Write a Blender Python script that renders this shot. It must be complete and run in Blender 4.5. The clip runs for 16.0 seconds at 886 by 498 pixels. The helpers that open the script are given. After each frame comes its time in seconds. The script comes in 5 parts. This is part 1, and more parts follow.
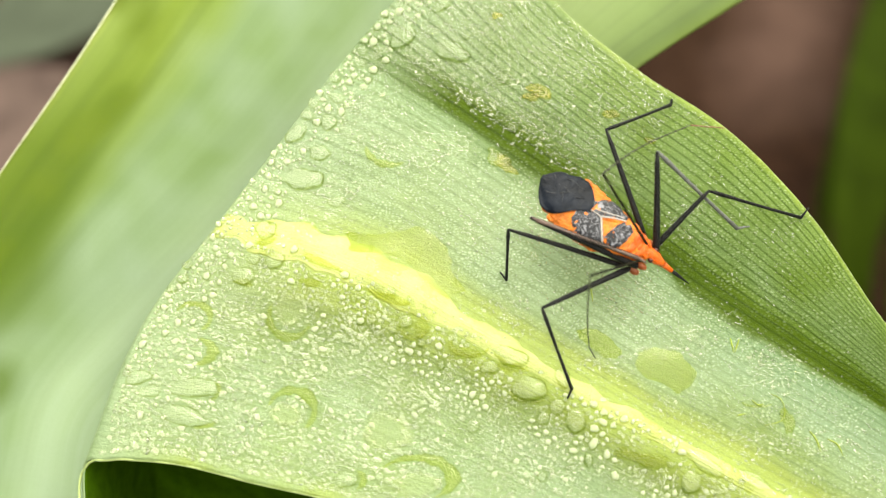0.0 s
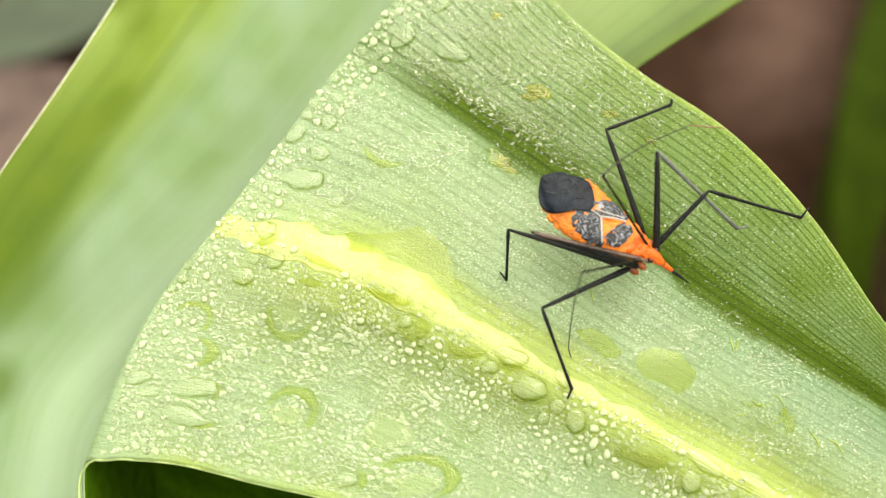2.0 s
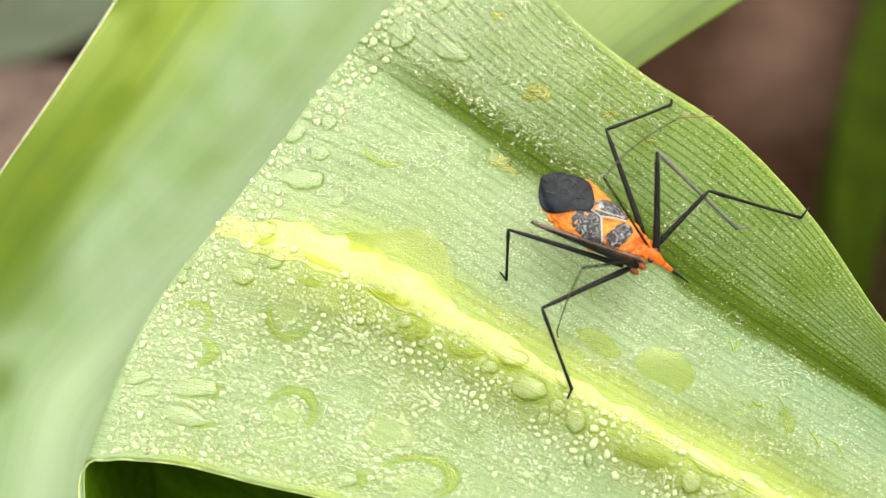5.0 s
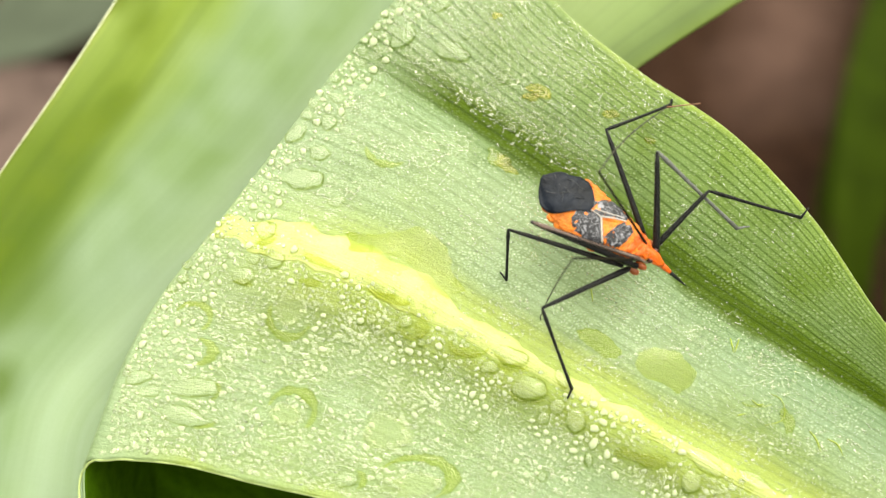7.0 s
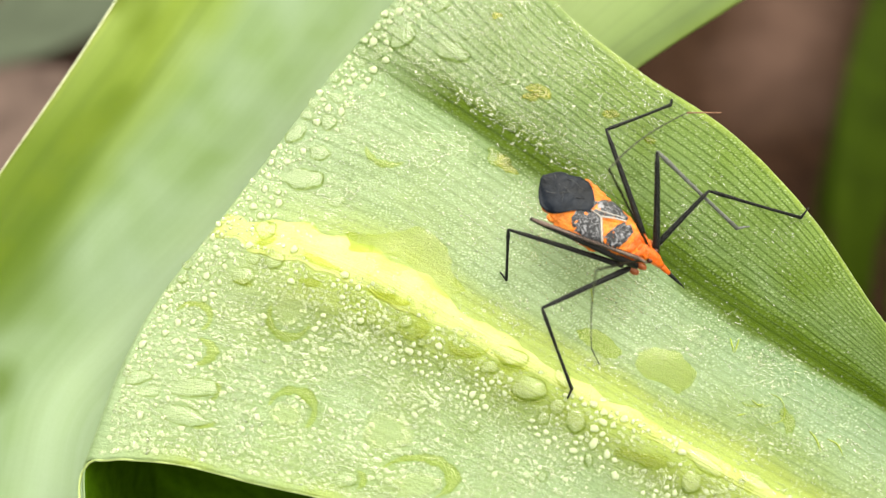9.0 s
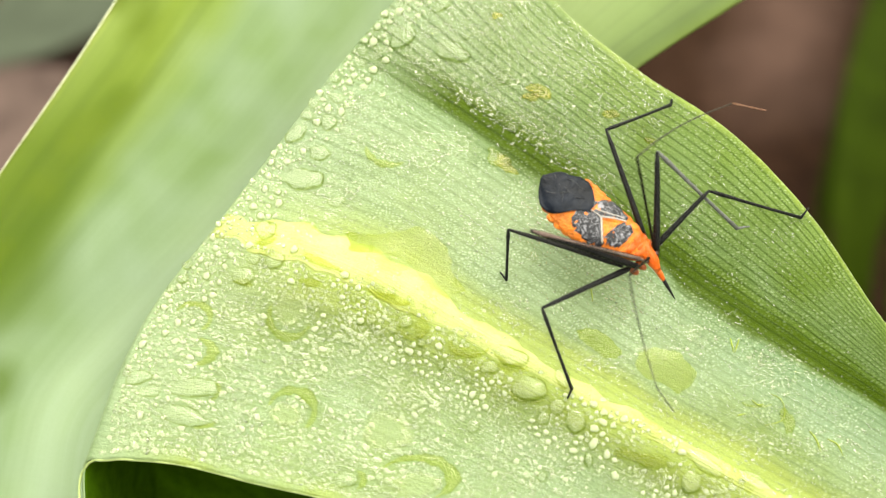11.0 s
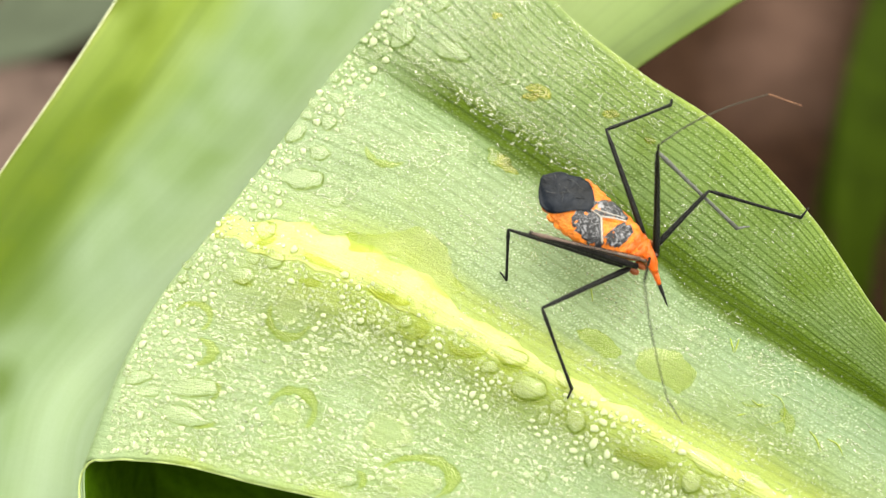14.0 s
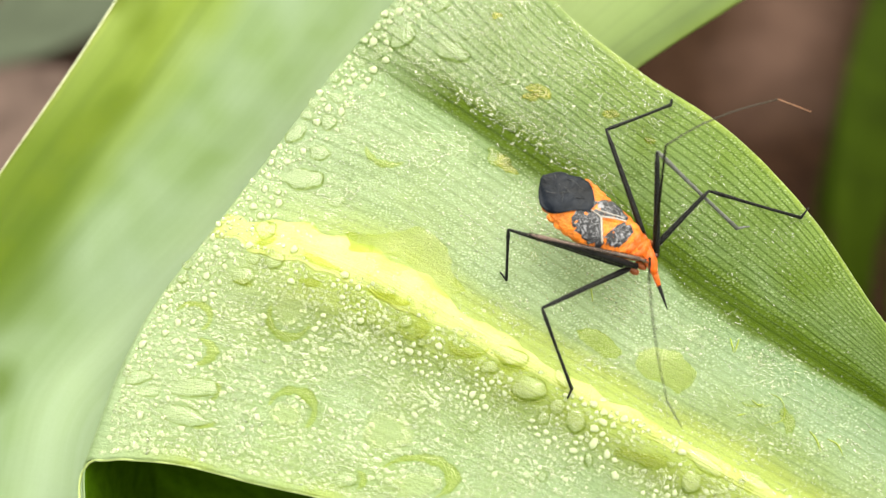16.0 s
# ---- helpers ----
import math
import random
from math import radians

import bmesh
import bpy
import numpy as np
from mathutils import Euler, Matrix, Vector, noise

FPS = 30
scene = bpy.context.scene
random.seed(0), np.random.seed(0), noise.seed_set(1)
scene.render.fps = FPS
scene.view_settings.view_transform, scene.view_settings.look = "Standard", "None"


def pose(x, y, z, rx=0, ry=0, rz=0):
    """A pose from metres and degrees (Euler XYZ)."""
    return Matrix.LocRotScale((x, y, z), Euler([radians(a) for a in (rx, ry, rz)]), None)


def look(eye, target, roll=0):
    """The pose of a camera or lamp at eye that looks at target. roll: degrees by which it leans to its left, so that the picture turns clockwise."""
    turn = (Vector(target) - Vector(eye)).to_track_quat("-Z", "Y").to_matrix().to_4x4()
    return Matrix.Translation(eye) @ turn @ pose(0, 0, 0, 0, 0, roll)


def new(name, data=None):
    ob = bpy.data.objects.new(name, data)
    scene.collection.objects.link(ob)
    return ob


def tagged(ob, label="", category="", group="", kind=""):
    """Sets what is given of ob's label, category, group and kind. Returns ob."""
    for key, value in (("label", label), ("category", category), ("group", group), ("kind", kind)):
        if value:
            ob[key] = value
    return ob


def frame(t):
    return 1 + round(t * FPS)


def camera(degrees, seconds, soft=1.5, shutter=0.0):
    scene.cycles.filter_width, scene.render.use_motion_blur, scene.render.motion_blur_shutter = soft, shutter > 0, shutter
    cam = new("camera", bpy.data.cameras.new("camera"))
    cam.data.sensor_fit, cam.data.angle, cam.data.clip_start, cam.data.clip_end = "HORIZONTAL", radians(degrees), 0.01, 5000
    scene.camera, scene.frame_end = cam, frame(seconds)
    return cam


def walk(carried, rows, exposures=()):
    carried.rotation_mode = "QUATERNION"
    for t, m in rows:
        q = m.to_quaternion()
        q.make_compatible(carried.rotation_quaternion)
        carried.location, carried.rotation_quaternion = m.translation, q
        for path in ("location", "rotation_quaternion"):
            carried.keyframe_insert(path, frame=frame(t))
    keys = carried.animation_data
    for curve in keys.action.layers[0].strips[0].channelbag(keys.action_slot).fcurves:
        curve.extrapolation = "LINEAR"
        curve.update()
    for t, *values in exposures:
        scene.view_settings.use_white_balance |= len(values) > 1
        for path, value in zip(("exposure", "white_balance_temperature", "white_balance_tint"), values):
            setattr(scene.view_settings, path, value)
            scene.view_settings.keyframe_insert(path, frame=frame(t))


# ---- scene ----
# Lengths below are in millimetres in the frame of the folded leaf (x right, y along the slope, z off the leaf).
MM = 0.001
LEAF = Matrix.Translation((0, 0, 0.42)) @ pose(0, 0, 0, 25) 
cam = camera(40, 16.0, soft=1.2)
EYE = (0.0, -0.0814412, 0.5170578)
walk(cam, [(0.0, look(EYE, (0, 0, 0.42))), (16.0, look(EYE, (0, 0, 0.42)))], exposures=[(0.0, 0.66, 7450, 2), (16.0, 0.71, 7450, 2)])
cam.data.dof.use_dof = True
cam.data.dof.focus_distance = 0.1262
cam.data.dof.aperture_fstop = 16.0

# ---- light ----
world = bpy.data.worlds.new("overcast_sky")
scene.world = world
world.use_nodes = True
wn = world.node_tree
sky = wn.nodes.new("ShaderNodeTexSky")
sky.sky_type, sky.sun_disc = "NISHITA", False
sky.sun_elevation, sky.sun_rotation = radians(80), radians(50)
sky.air_density, sky.dust_density, sky.ozone_density = 1.0, 4.0, 1.0
cloud_cover = wn.nodes.new("ShaderNodeHueSaturation")
cloud_cover.inputs["Saturation"].default_value = 0.3
wn.links.new(sky.outputs[0], cloud_cover.inputs["Color"])
wn.links.new(cloud_cover.outputs[0], wn.nodes["Background"].inputs[0])
wn.nodes["Background"].inputs[1].default_value = 0.15
sun = new("sun", bpy.data.lights.new("sun", "SUN"))
sun.data.energy, sun.data.angle, sun.data.color = 3.3, radians(130), (1.0, 0.97, 0.86)
SUN_FROM = Vector((0.77 * math.cos(radians(80)), 0.64 * math.cos(radians(80)), math.sin(radians(80))))
sun.matrix_world = look(SUN_FROM * 3, (0, 0, 0))


# ---- materials ----
def material(name):
    m = bpy.data.materials.new(name)
    m.use_nodes = True
    return m, m.node_tree.nodes, m.node_tree.links, m.node_tree.nodes["Principled BSDF"]


def node(nodes, kind, **values):
    n = nodes.new(kind)
    for key, value in values.items():
        n.inputs[key.replace("_", " ")].default_value = value
    return n


def ramp(nodes, links, source, stops):
    r = nodes.new("ShaderNodeValToRGB")
    while len(r.color_ramp.elements) < len(stops):
        r.color_ramp.elements.new(0.5)
    for e, (p, c) in zip(r.color_ramp.elements, stops):
        e.position, e.color = p, (*c, 1) if len(c) == 3 else c
    links.new(source, r.inputs[0])
    return r


def mix(nodes, links, a, b, fac, blend="MIX"):
    m = nodes.new("ShaderNodeMix")
    m.data_type, m.blend_type = "RGBA", blend
    for sock, v in ((m.inputs[6], a), (m.inputs[7], b), (m.inputs[0], fac)):
        if isinstance(v, (int, float)):
            sock.default_value = v
        elif isinstance(v, tuple):
            sock.default_value = (*v, 1)
        else:
            links.new(v, sock)
    return m.outputs[2]


def leaf_material(name, across, rough=0.42, bump=0.35, veins=70.0, ribs=38.0, rib_depth=0.62, streak=0.6, relief=0.4, wet=0.0, blotch=130.0, thin=(0.30, 0.40, 0.06), bloom=(0.26, 0.38, 0.14), bloom_amount=0.4, bloom_from=-1.0, bloom_soft=0.12, wander=0.0, spots=0.0, yellowing=0.0, fine_grain=1.0, blotch_detail=5.0, cells=0.0, shine=0.9):
    """Waxy strap leaf. The UV map runs along the blade (x) and across it (y); across: colours from one edge to the other."""
    m, n, l, p = material(name)
    uv = n.new("ShaderNodeUVMap")
    uv.uv_map = "UVMap"
    sep = n.new("ShaderNodeSeparateXYZ")
    l.new(uv.outputs[0], sep.inputs[0])
    drift = node(n, "ShaderNodeTexNoise", Scale=7.0, Detail=3.0, Roughness=0.6)
    l.new(uv.outputs[0], drift.inputs["Vector"])
    shift = n.new("ShaderNodeMath")
    shift.operation, shift.inputs[1].default_value = "MULTIPLY_ADD", wander
    even = n.new("ShaderNodeMath")
    even.operation, even.inputs[1].default_value = "SUBTRACT", 0.5
    l.new(drift.outputs[0], even.inputs[0])
    l.new(even.outputs[0], shift.inputs[0])
    l.new(sep.outputs[1], shift.inputs[2])
    base = ramp(n, l, shift.outputs[0], across)
    under_veins = base.outputs[0]
    if yellowing:
        # the yellow of the midrib spreads out towards the fold
        from_rib = n.new("ShaderNodeMath")
        from_rib.operation, from_rib.inputs[1].default_value = "SUBTRACT", 0.575
        l.new(shift.outputs[0], from_rib.inputs[0])
        off = n.new("ShaderNodeMath")
        off.operation = "ABSOLUTE"
        l.new(from_rib.outputs[0], off.inputs[0])
        reach_out = ramp(n, l, sep.outputs[0], [(0.0, (0.16,) * 3), (0.2, (0.12,) * 3), (0.45, (0.075,) * 3), (0.8, (0.06,) * 3)])
        part_way = n.new("ShaderNodeMath")
        part_way.operation = "DIVIDE"
        l.new(off.outputs[0], part_way.inputs[0])
        l.new(reach_out.outputs[0], part_way.inputs[1])
        hue = ramp(n, l, part_way.outputs[0], [(0.25, (yellowing,) * 3), (1.0, (0, 0, 0))])
        under_veins = mix(n, l, base.outputs[0], (0.34, 0.43, 0.055), hue.outputs[0])
    # fine parallel veins, stretched along the blade
    mp = n.new("ShaderNodeMapping")
    mp.inputs["Scale"].default_value = (1.3, veins, 1)
    l.new(uv.outputs[0], mp.inputs[0])
    fine = node(n, "ShaderNodeTexNoise", Scale=1.0, Detail=4.0, Roughness=0.62)
    l.new(mp.outputs[0], fine.inputs["Vector"])
    lines = ramp(n, l, fine.outputs[0], [(0.34, (0, 0, 0)), (0.62, (1, 1, 1))])
    soft = mix(n, l, (1, 1, 1), (0.72, 0.78, 0.6), lines.outputs[0])
    col = mix(n, l, under_veins, soft, streak, "MULTIPLY")
    # regular ribs
    ph = n.new("ShaderNodeMath")
    ph.operation = "MULTIPLY_ADD"
    l.new(sep.outputs[1], ph.inputs[0])
    ph.inputs[1].default_value = ribs * 2 * math.pi
    wob = node(n, "ShaderNodeTexNoise", Scale=3.0, Detail=2.0)
    l.new(uv.outputs[0], wob.inputs["Vector"])
    wm = n.new("ShaderNodeMath")
    wm.operation = "MULTIPLY"
    l.new(wob.outputs[0], wm.inputs[0])
    wm.inputs[1].default_value = 4.0
    l.new(wm.outputs[0], ph.inputs[2])
    sn = n.new("ShaderNodeMath")
    sn.operation = "SINE"
    l.new(ph.outputs[0], sn.inputs[0])
    rb = ramp(n, l, sn.outputs[0], [(0.0, (1, 1, 1)), (0.45, (1, 1, 1)), (0.95, tuple(1 - rib_depth * k for k in (0.9, 0.8, 1.1)))])
    where = ramp(n, l, sep.outputs[1], [(0.0, (1, 1, 1)), (0.26, (1, 1, 1)), (0.34, (0.48,) * 3), (0.50, (0.42,) * 3), (0.56, (0.30,) * 3), (1.0, (0.20,) * 3)])
    dark = col
    # waxy bloom in drifting patches
    tc = n.new("ShaderNodeTexCoord")
    patch = node(n, "ShaderNodeTexNoise", Scale=blotch, Detail=blotch_detail, Roughness=0.6)
    l.new(tc.outputs["Object"], patch.inputs["Vector"])
    pr = ramp(n, l, patch.outputs[0], [(0.32, (0, 0, 0)), (0.64, (bloom_amount,) * 3)])
    reach = ramp(n, l, shift.outputs[0], [(max(0.0, bloom_from), (0.0 if bloom_from > 0 else 1.0,) * 3), (max(0.0, bloom_from) + bloom_soft, (1, 1, 1))])
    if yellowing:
        # the groove keeps its bare green, which carries the crease's shade
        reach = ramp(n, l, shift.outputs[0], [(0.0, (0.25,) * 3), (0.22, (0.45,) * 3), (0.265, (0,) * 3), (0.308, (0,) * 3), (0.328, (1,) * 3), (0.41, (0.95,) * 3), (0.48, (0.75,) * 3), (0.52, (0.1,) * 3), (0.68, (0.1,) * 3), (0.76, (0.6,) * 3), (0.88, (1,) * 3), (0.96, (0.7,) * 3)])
    cover = mix(n, l, pr.outputs[0], reach.outputs[0], 1.0, "MULTIPLY")
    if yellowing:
        # paler where the blade bends over, in the colour that holds wax and sheen
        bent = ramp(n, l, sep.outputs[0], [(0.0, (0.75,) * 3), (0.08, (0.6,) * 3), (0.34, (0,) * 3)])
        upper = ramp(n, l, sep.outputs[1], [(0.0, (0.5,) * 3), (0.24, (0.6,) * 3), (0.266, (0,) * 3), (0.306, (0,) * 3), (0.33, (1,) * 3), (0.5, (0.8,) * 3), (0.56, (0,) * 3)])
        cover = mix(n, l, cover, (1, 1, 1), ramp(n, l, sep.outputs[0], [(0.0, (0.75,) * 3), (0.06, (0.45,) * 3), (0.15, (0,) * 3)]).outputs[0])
        # middle of the blade lightened in colour against the insect's soft shadow
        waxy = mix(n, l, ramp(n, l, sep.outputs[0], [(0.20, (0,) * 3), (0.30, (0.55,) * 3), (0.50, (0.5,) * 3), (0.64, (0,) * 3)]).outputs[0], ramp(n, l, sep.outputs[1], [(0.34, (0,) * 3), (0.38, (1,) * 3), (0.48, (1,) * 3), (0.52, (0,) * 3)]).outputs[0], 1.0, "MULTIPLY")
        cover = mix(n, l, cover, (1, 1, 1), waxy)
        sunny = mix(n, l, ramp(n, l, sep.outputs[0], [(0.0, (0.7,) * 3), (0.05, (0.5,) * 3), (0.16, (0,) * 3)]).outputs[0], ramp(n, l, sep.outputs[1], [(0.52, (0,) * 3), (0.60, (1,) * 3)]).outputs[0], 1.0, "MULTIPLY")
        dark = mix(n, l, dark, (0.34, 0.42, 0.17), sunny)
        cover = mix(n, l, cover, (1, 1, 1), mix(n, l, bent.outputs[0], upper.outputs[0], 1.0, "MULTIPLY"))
    wax = mix(n, l, dark, bloom, cover)
    if yellowing:
        # bluish sky sheen put into the colour further down, beside groove and below midrib
        far_down = ramp(n, l, sep.outputs[0], [(0.42, (0,) * 3), (0.70, (1,) * 3)])
        strips = ramp(n, l, shift.outputs[0], [(0.315, (0,) * 3), (0.335, (0.8,) * 3), (0.40, (0.7,) * 3), (0.46, (0,) * 3), (0.72, (0,) * 3), (0.80, (0.45,) * 3), (0.92, (0.45,) * 3)])
        wax = mix(n, l, wax, (0.17, 0.275, 0.155), mix(n, l, far_down.outputs[0], strips.outputs[0], 1.0, "MULTIPLY"))
    wax = mix(n, l, wax, rb.outputs[0], where.outputs[0], "MULTIPLY")
    if spots:
        # the border turns olive further down the blade
        old = ramp(n, l, sep.outputs[0], [(0.36, (1, 1, 1)), (0.52, (0.46, 0.54, 0.10))])
        border = ramp(n, l, shift.outputs[0], [(0.0, (0.8, 0.8, 0.8)), (bloom_from, (1, 1, 1)), (bloom_from + 0.25, (0, 0, 0))])
        wax = mix(n, l, wax, old.outputs[0], border.outputs[0], "MULTIPLY")
        # olive blotches along the greener border
        blot = node(n, "ShaderNodeTexNoise", Scale=75.0, Detail=2.0, Roughness=0.5)
        l.new(tc.outputs["Object"], blot.inputs["Vector"])
        br = ramp(n, l, blot.outputs[0], [(0.50, (0, 0, 0)), (0.66, (spots,) * 3)])
        rest = ramp(n, l, shift.outputs[0], [(0.0, (1, 1, 1)), (bloom_from + 0.02, (1, 1, 1)), (bloom_from + 0.10, (0, 0, 0))])
        for place, size, turn in (((-37.4, 18.4, -6.7), (2.6, 4.0, 9), -30), ((-43.5, 5.5, -5.6), (3.0, 12.0, 9), -33), ((-46.5, -2.0, -5.6), (7.5, 11.0, 9), -30), ((-47.0, -13.4, -4.6), (3.5, 4.0, 9), -30)):
            spot = n.new("ShaderNodeMapping")
            spot.vector_type = "TEXTURE"
            spot.inputs["Location"].default_value, spot.inputs["Rotation"].default_value = [c * MM for c in place], (0, 0, radians(turn))
            spot.inputs["Scale"].default_value = [c * MM for c in size]
            l.new(tc.outputs["Object"], spot.inputs[0])
            ball = n.new("ShaderNodeTexGradient")
            ball.gradient_type = "SPHERICAL"
            l.new(spot.outputs[0], ball.inputs[0])
            wax = mix(n, l, wax, (0.062, 0.115, 0.002), ramp(n, l, ball.outputs[0], [(0.0, (0, 0, 0)), (0.7, (0.75,) * 3)]).outputs[0])
        wax = mix(n, l, wax, (0.10, 0.155, 0.003), mix(n, l, br.outputs[0], rest.outputs[0], 1.0, "MULTIPLY"))
    grain = node(n, "ShaderNodeTexNoise", Scale=2300.0, Detail=4.0, Roughness=0.75)
    l.new(tc.outputs["Object"], grain.inputs["Vector"])
    gr = ramp(n, l, grain.outputs[0], [(0.3, (1 - 0.2 * fine_grain, 1 - 0.16 * fine_grain, 1 - 0.25 * fine_grain)), (0.7, (1, 1, 1))])
    fin = mix(n, l, wax, gr.outputs[0], 1.0, "MULTIPLY")
    if cells:
        # a skin of dew too fine to count: small cells with darker joints, thicker in drifting patches
        cm = n.new("ShaderNodeMapping")
        cm.inputs["Rotation"].default_value, cm.inputs["Scale"].default_value = (0, 0, radians(20)), (2300, 3300, 1500)
        l.new(tc.outputs["Object"], cm.inputs[0])
        cell = node(n, "ShaderNodeTexVoronoi", Scale=1.0, Randomness=1.0)
        cell.feature = "DISTANCE_TO_EDGE"
        l.new(cm.outputs[0], cell.inputs["Vector"])
        joint = ramp(n, l, cell.outputs["Distance"], [(0.0, (0.60, 0.66, 0.50)), (0.10, (0.90, 0.92, 0.86)), (0.24, (1, 1, 1))])
        thick = node(n, "ShaderNodeTexNoise", Scale=420.0, Detail=3.0, Roughness=0.6)
        l.new(tc.outputs["Object"], thick.inputs["Vector"])
        amount = ramp(n, l, thick.outputs[0], [(0.36, (0.15 * cells,) * 3), (0.60, (cells,) * 3)])
        bed = ramp(n, l, sep.outputs[1], [(0.0, (0.6,) * 3), (0.25, (0.5,) * 3), (0.29, (0.1,) * 3), (0.34, (0.9,) * 3), (0.50, (0.9,) * 3), (0.56, (0.1,) * 3), (0.64, (0.1,) * 3), (0.72, (0.3,) * 3), (1.0, (0.3,) * 3)])
        amount = mix(n, l, amount.outputs[0], bed.outputs[0], 1.0, "MULTIPLY")
        fin = mix(n, l, fin, joint.outputs[0], amount, "MULTIPLY")
        # pale tops of the cells: light gathered in each, put into the colour
        cell_glint = ramp(n, l, cell.outputs["Distance"], [(0.16, (0, 0, 0)), (0.42, (0.55, 0.55, 0.55))])
        fin = mix(n, l, fin, (0.62, 0.72, 0.46), mix(n, l, cell_glint.outputs[0], amount, 1.0, "MULTIPLY"))
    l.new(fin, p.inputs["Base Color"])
    rr = ramp(n, l, patch.outputs[0], [(0.3, (rough - 0.1,) * 3), (0.7, (rough + 0.12,) * 3)])
    l.new(rr.outputs[0], p.inputs["Roughness"])
    p.inputs["IOR"].default_value, p.inputs["Specular IOR Level"].default_value = 1.5, shine
    p.inputs["Coat Roughness"].default_value = 0.3
    if wet:
        # the dry strip beyond the groove carries less water
        over = ramp(n, l, sep.outputs[1], [(0.0, (0,) * 3), (0.31, (0,) * 3), (0.38, (1,) * 3)])
        near = ramp(n, l, sep.outputs[0], [(0.0, (0.7,) * 3), (0.25, (0.4,) * 3), (0.5, (0,) * 3)])
        away = ramp(n, l, sep.outputs[1], [(0.0, (1,) * 3), (0.24, (1,) * 3), (0.27, (0,) * 3)])
        near_strip = mix(n, l, near.outputs[0], away.outputs[0], 1.0, "MULTIPLY")
        damp = n.new("ShaderNodeMath")
        damp.operation = "MAXIMUM"
        l.new(over.outputs[0], damp.inputs[0])
        l.new(near_strip, damp.inputs[1])
        for sock, lo, hi in (("Coat Weight", 0.0, wet), ("Specular IOR Level", 0.15, shine)):
            mm = n.new("ShaderNodeMath")
            mm.operation, mm.inputs[1].default_value, mm.inputs[2].default_value = "MULTIPLY_ADD", hi - lo, lo
            l.new(damp.outputs[0], mm.inputs[0])
            l.new(mm.outputs[0], p.inputs[sock])
    b1 = n.new("ShaderNodeBump")
    b1.inputs["Strength"].default_value, b1.inputs["Distance"].default_value = bump, 0.0004
    l.new(fine.outputs[0], b1.inputs["Height"])
    b2 = n.new("ShaderNodeBump")
    b2.inputs["Strength"].default_value, b2.inputs["Distance"].default_value = relief, 0.0003
    l.new(grain.outputs[0], b2.inputs["Height"])
    l.new(b1.outputs[0], b2.inputs["Normal"])
    if cells:
        b3 = n.new("ShaderNodeBump")
        b3.inputs["Strength"].default_value, b3.inputs["Distance"].default_value = 0.3 * cells, 0.0002
        l.new(joint.outputs[0], b3.inputs["Height"])
        l.new(b1.outputs[0], b3.inputs["Normal"])
        l.new(b3.outputs[0], b2.inputs["Normal"])
    l.new(b2.outputs[0], p.inputs["Normal"])
    tr = n.new("ShaderNodeBsdfTranslucent")
    tr.inputs[0].default_value = (*thin, 1)
    ms = n.new("ShaderNodeMixShader")
    ms.inputs[0].default_value = 0.18
    l.new(p.outputs[0], ms.inputs[1])
    l.new(tr.outputs[0], ms.inputs[2])
    l.new(ms.outputs[0], n["Material Output"].inputs[0])
    return m


def plain(name, colour, rough=0.5, spread=0.25, scale=900.0, bump=0.2, depth=0.0001, ior=1.5, coat=0.0):
    m, n, l, p = material(name)
    tc = n.new("ShaderNodeTexCoord")
    t = node(n, "ShaderNodeTexNoise", Scale=scale, Detail=5.0, Roughness=0.65)
    l.new(tc.outputs["Object"], t.inputs["Vector"])
    lo, hi = [tuple(c * k for c in colour) for k in (1 - spread, 1 + spread)]
    r = ramp(n, l, t.outputs[0], [(0.3, lo), (0.7, hi)])
    l.new(r.outputs[0], p.inputs["Base Color"])
    p.inputs["Roughness"].default_value, p.inputs["IOR"].default_value = rough, ior
    p.inputs["Coat Weight"].default_value = coat
    b = n.new("ShaderNodeBump")
    b.inputs["Strength"].default_value, b.inputs["Distance"].default_value = bump, depth
    l.new(t.outputs[0], b.inputs["Height"])
    l.new(b.outputs[0], p.inputs["Normal"])
    return m


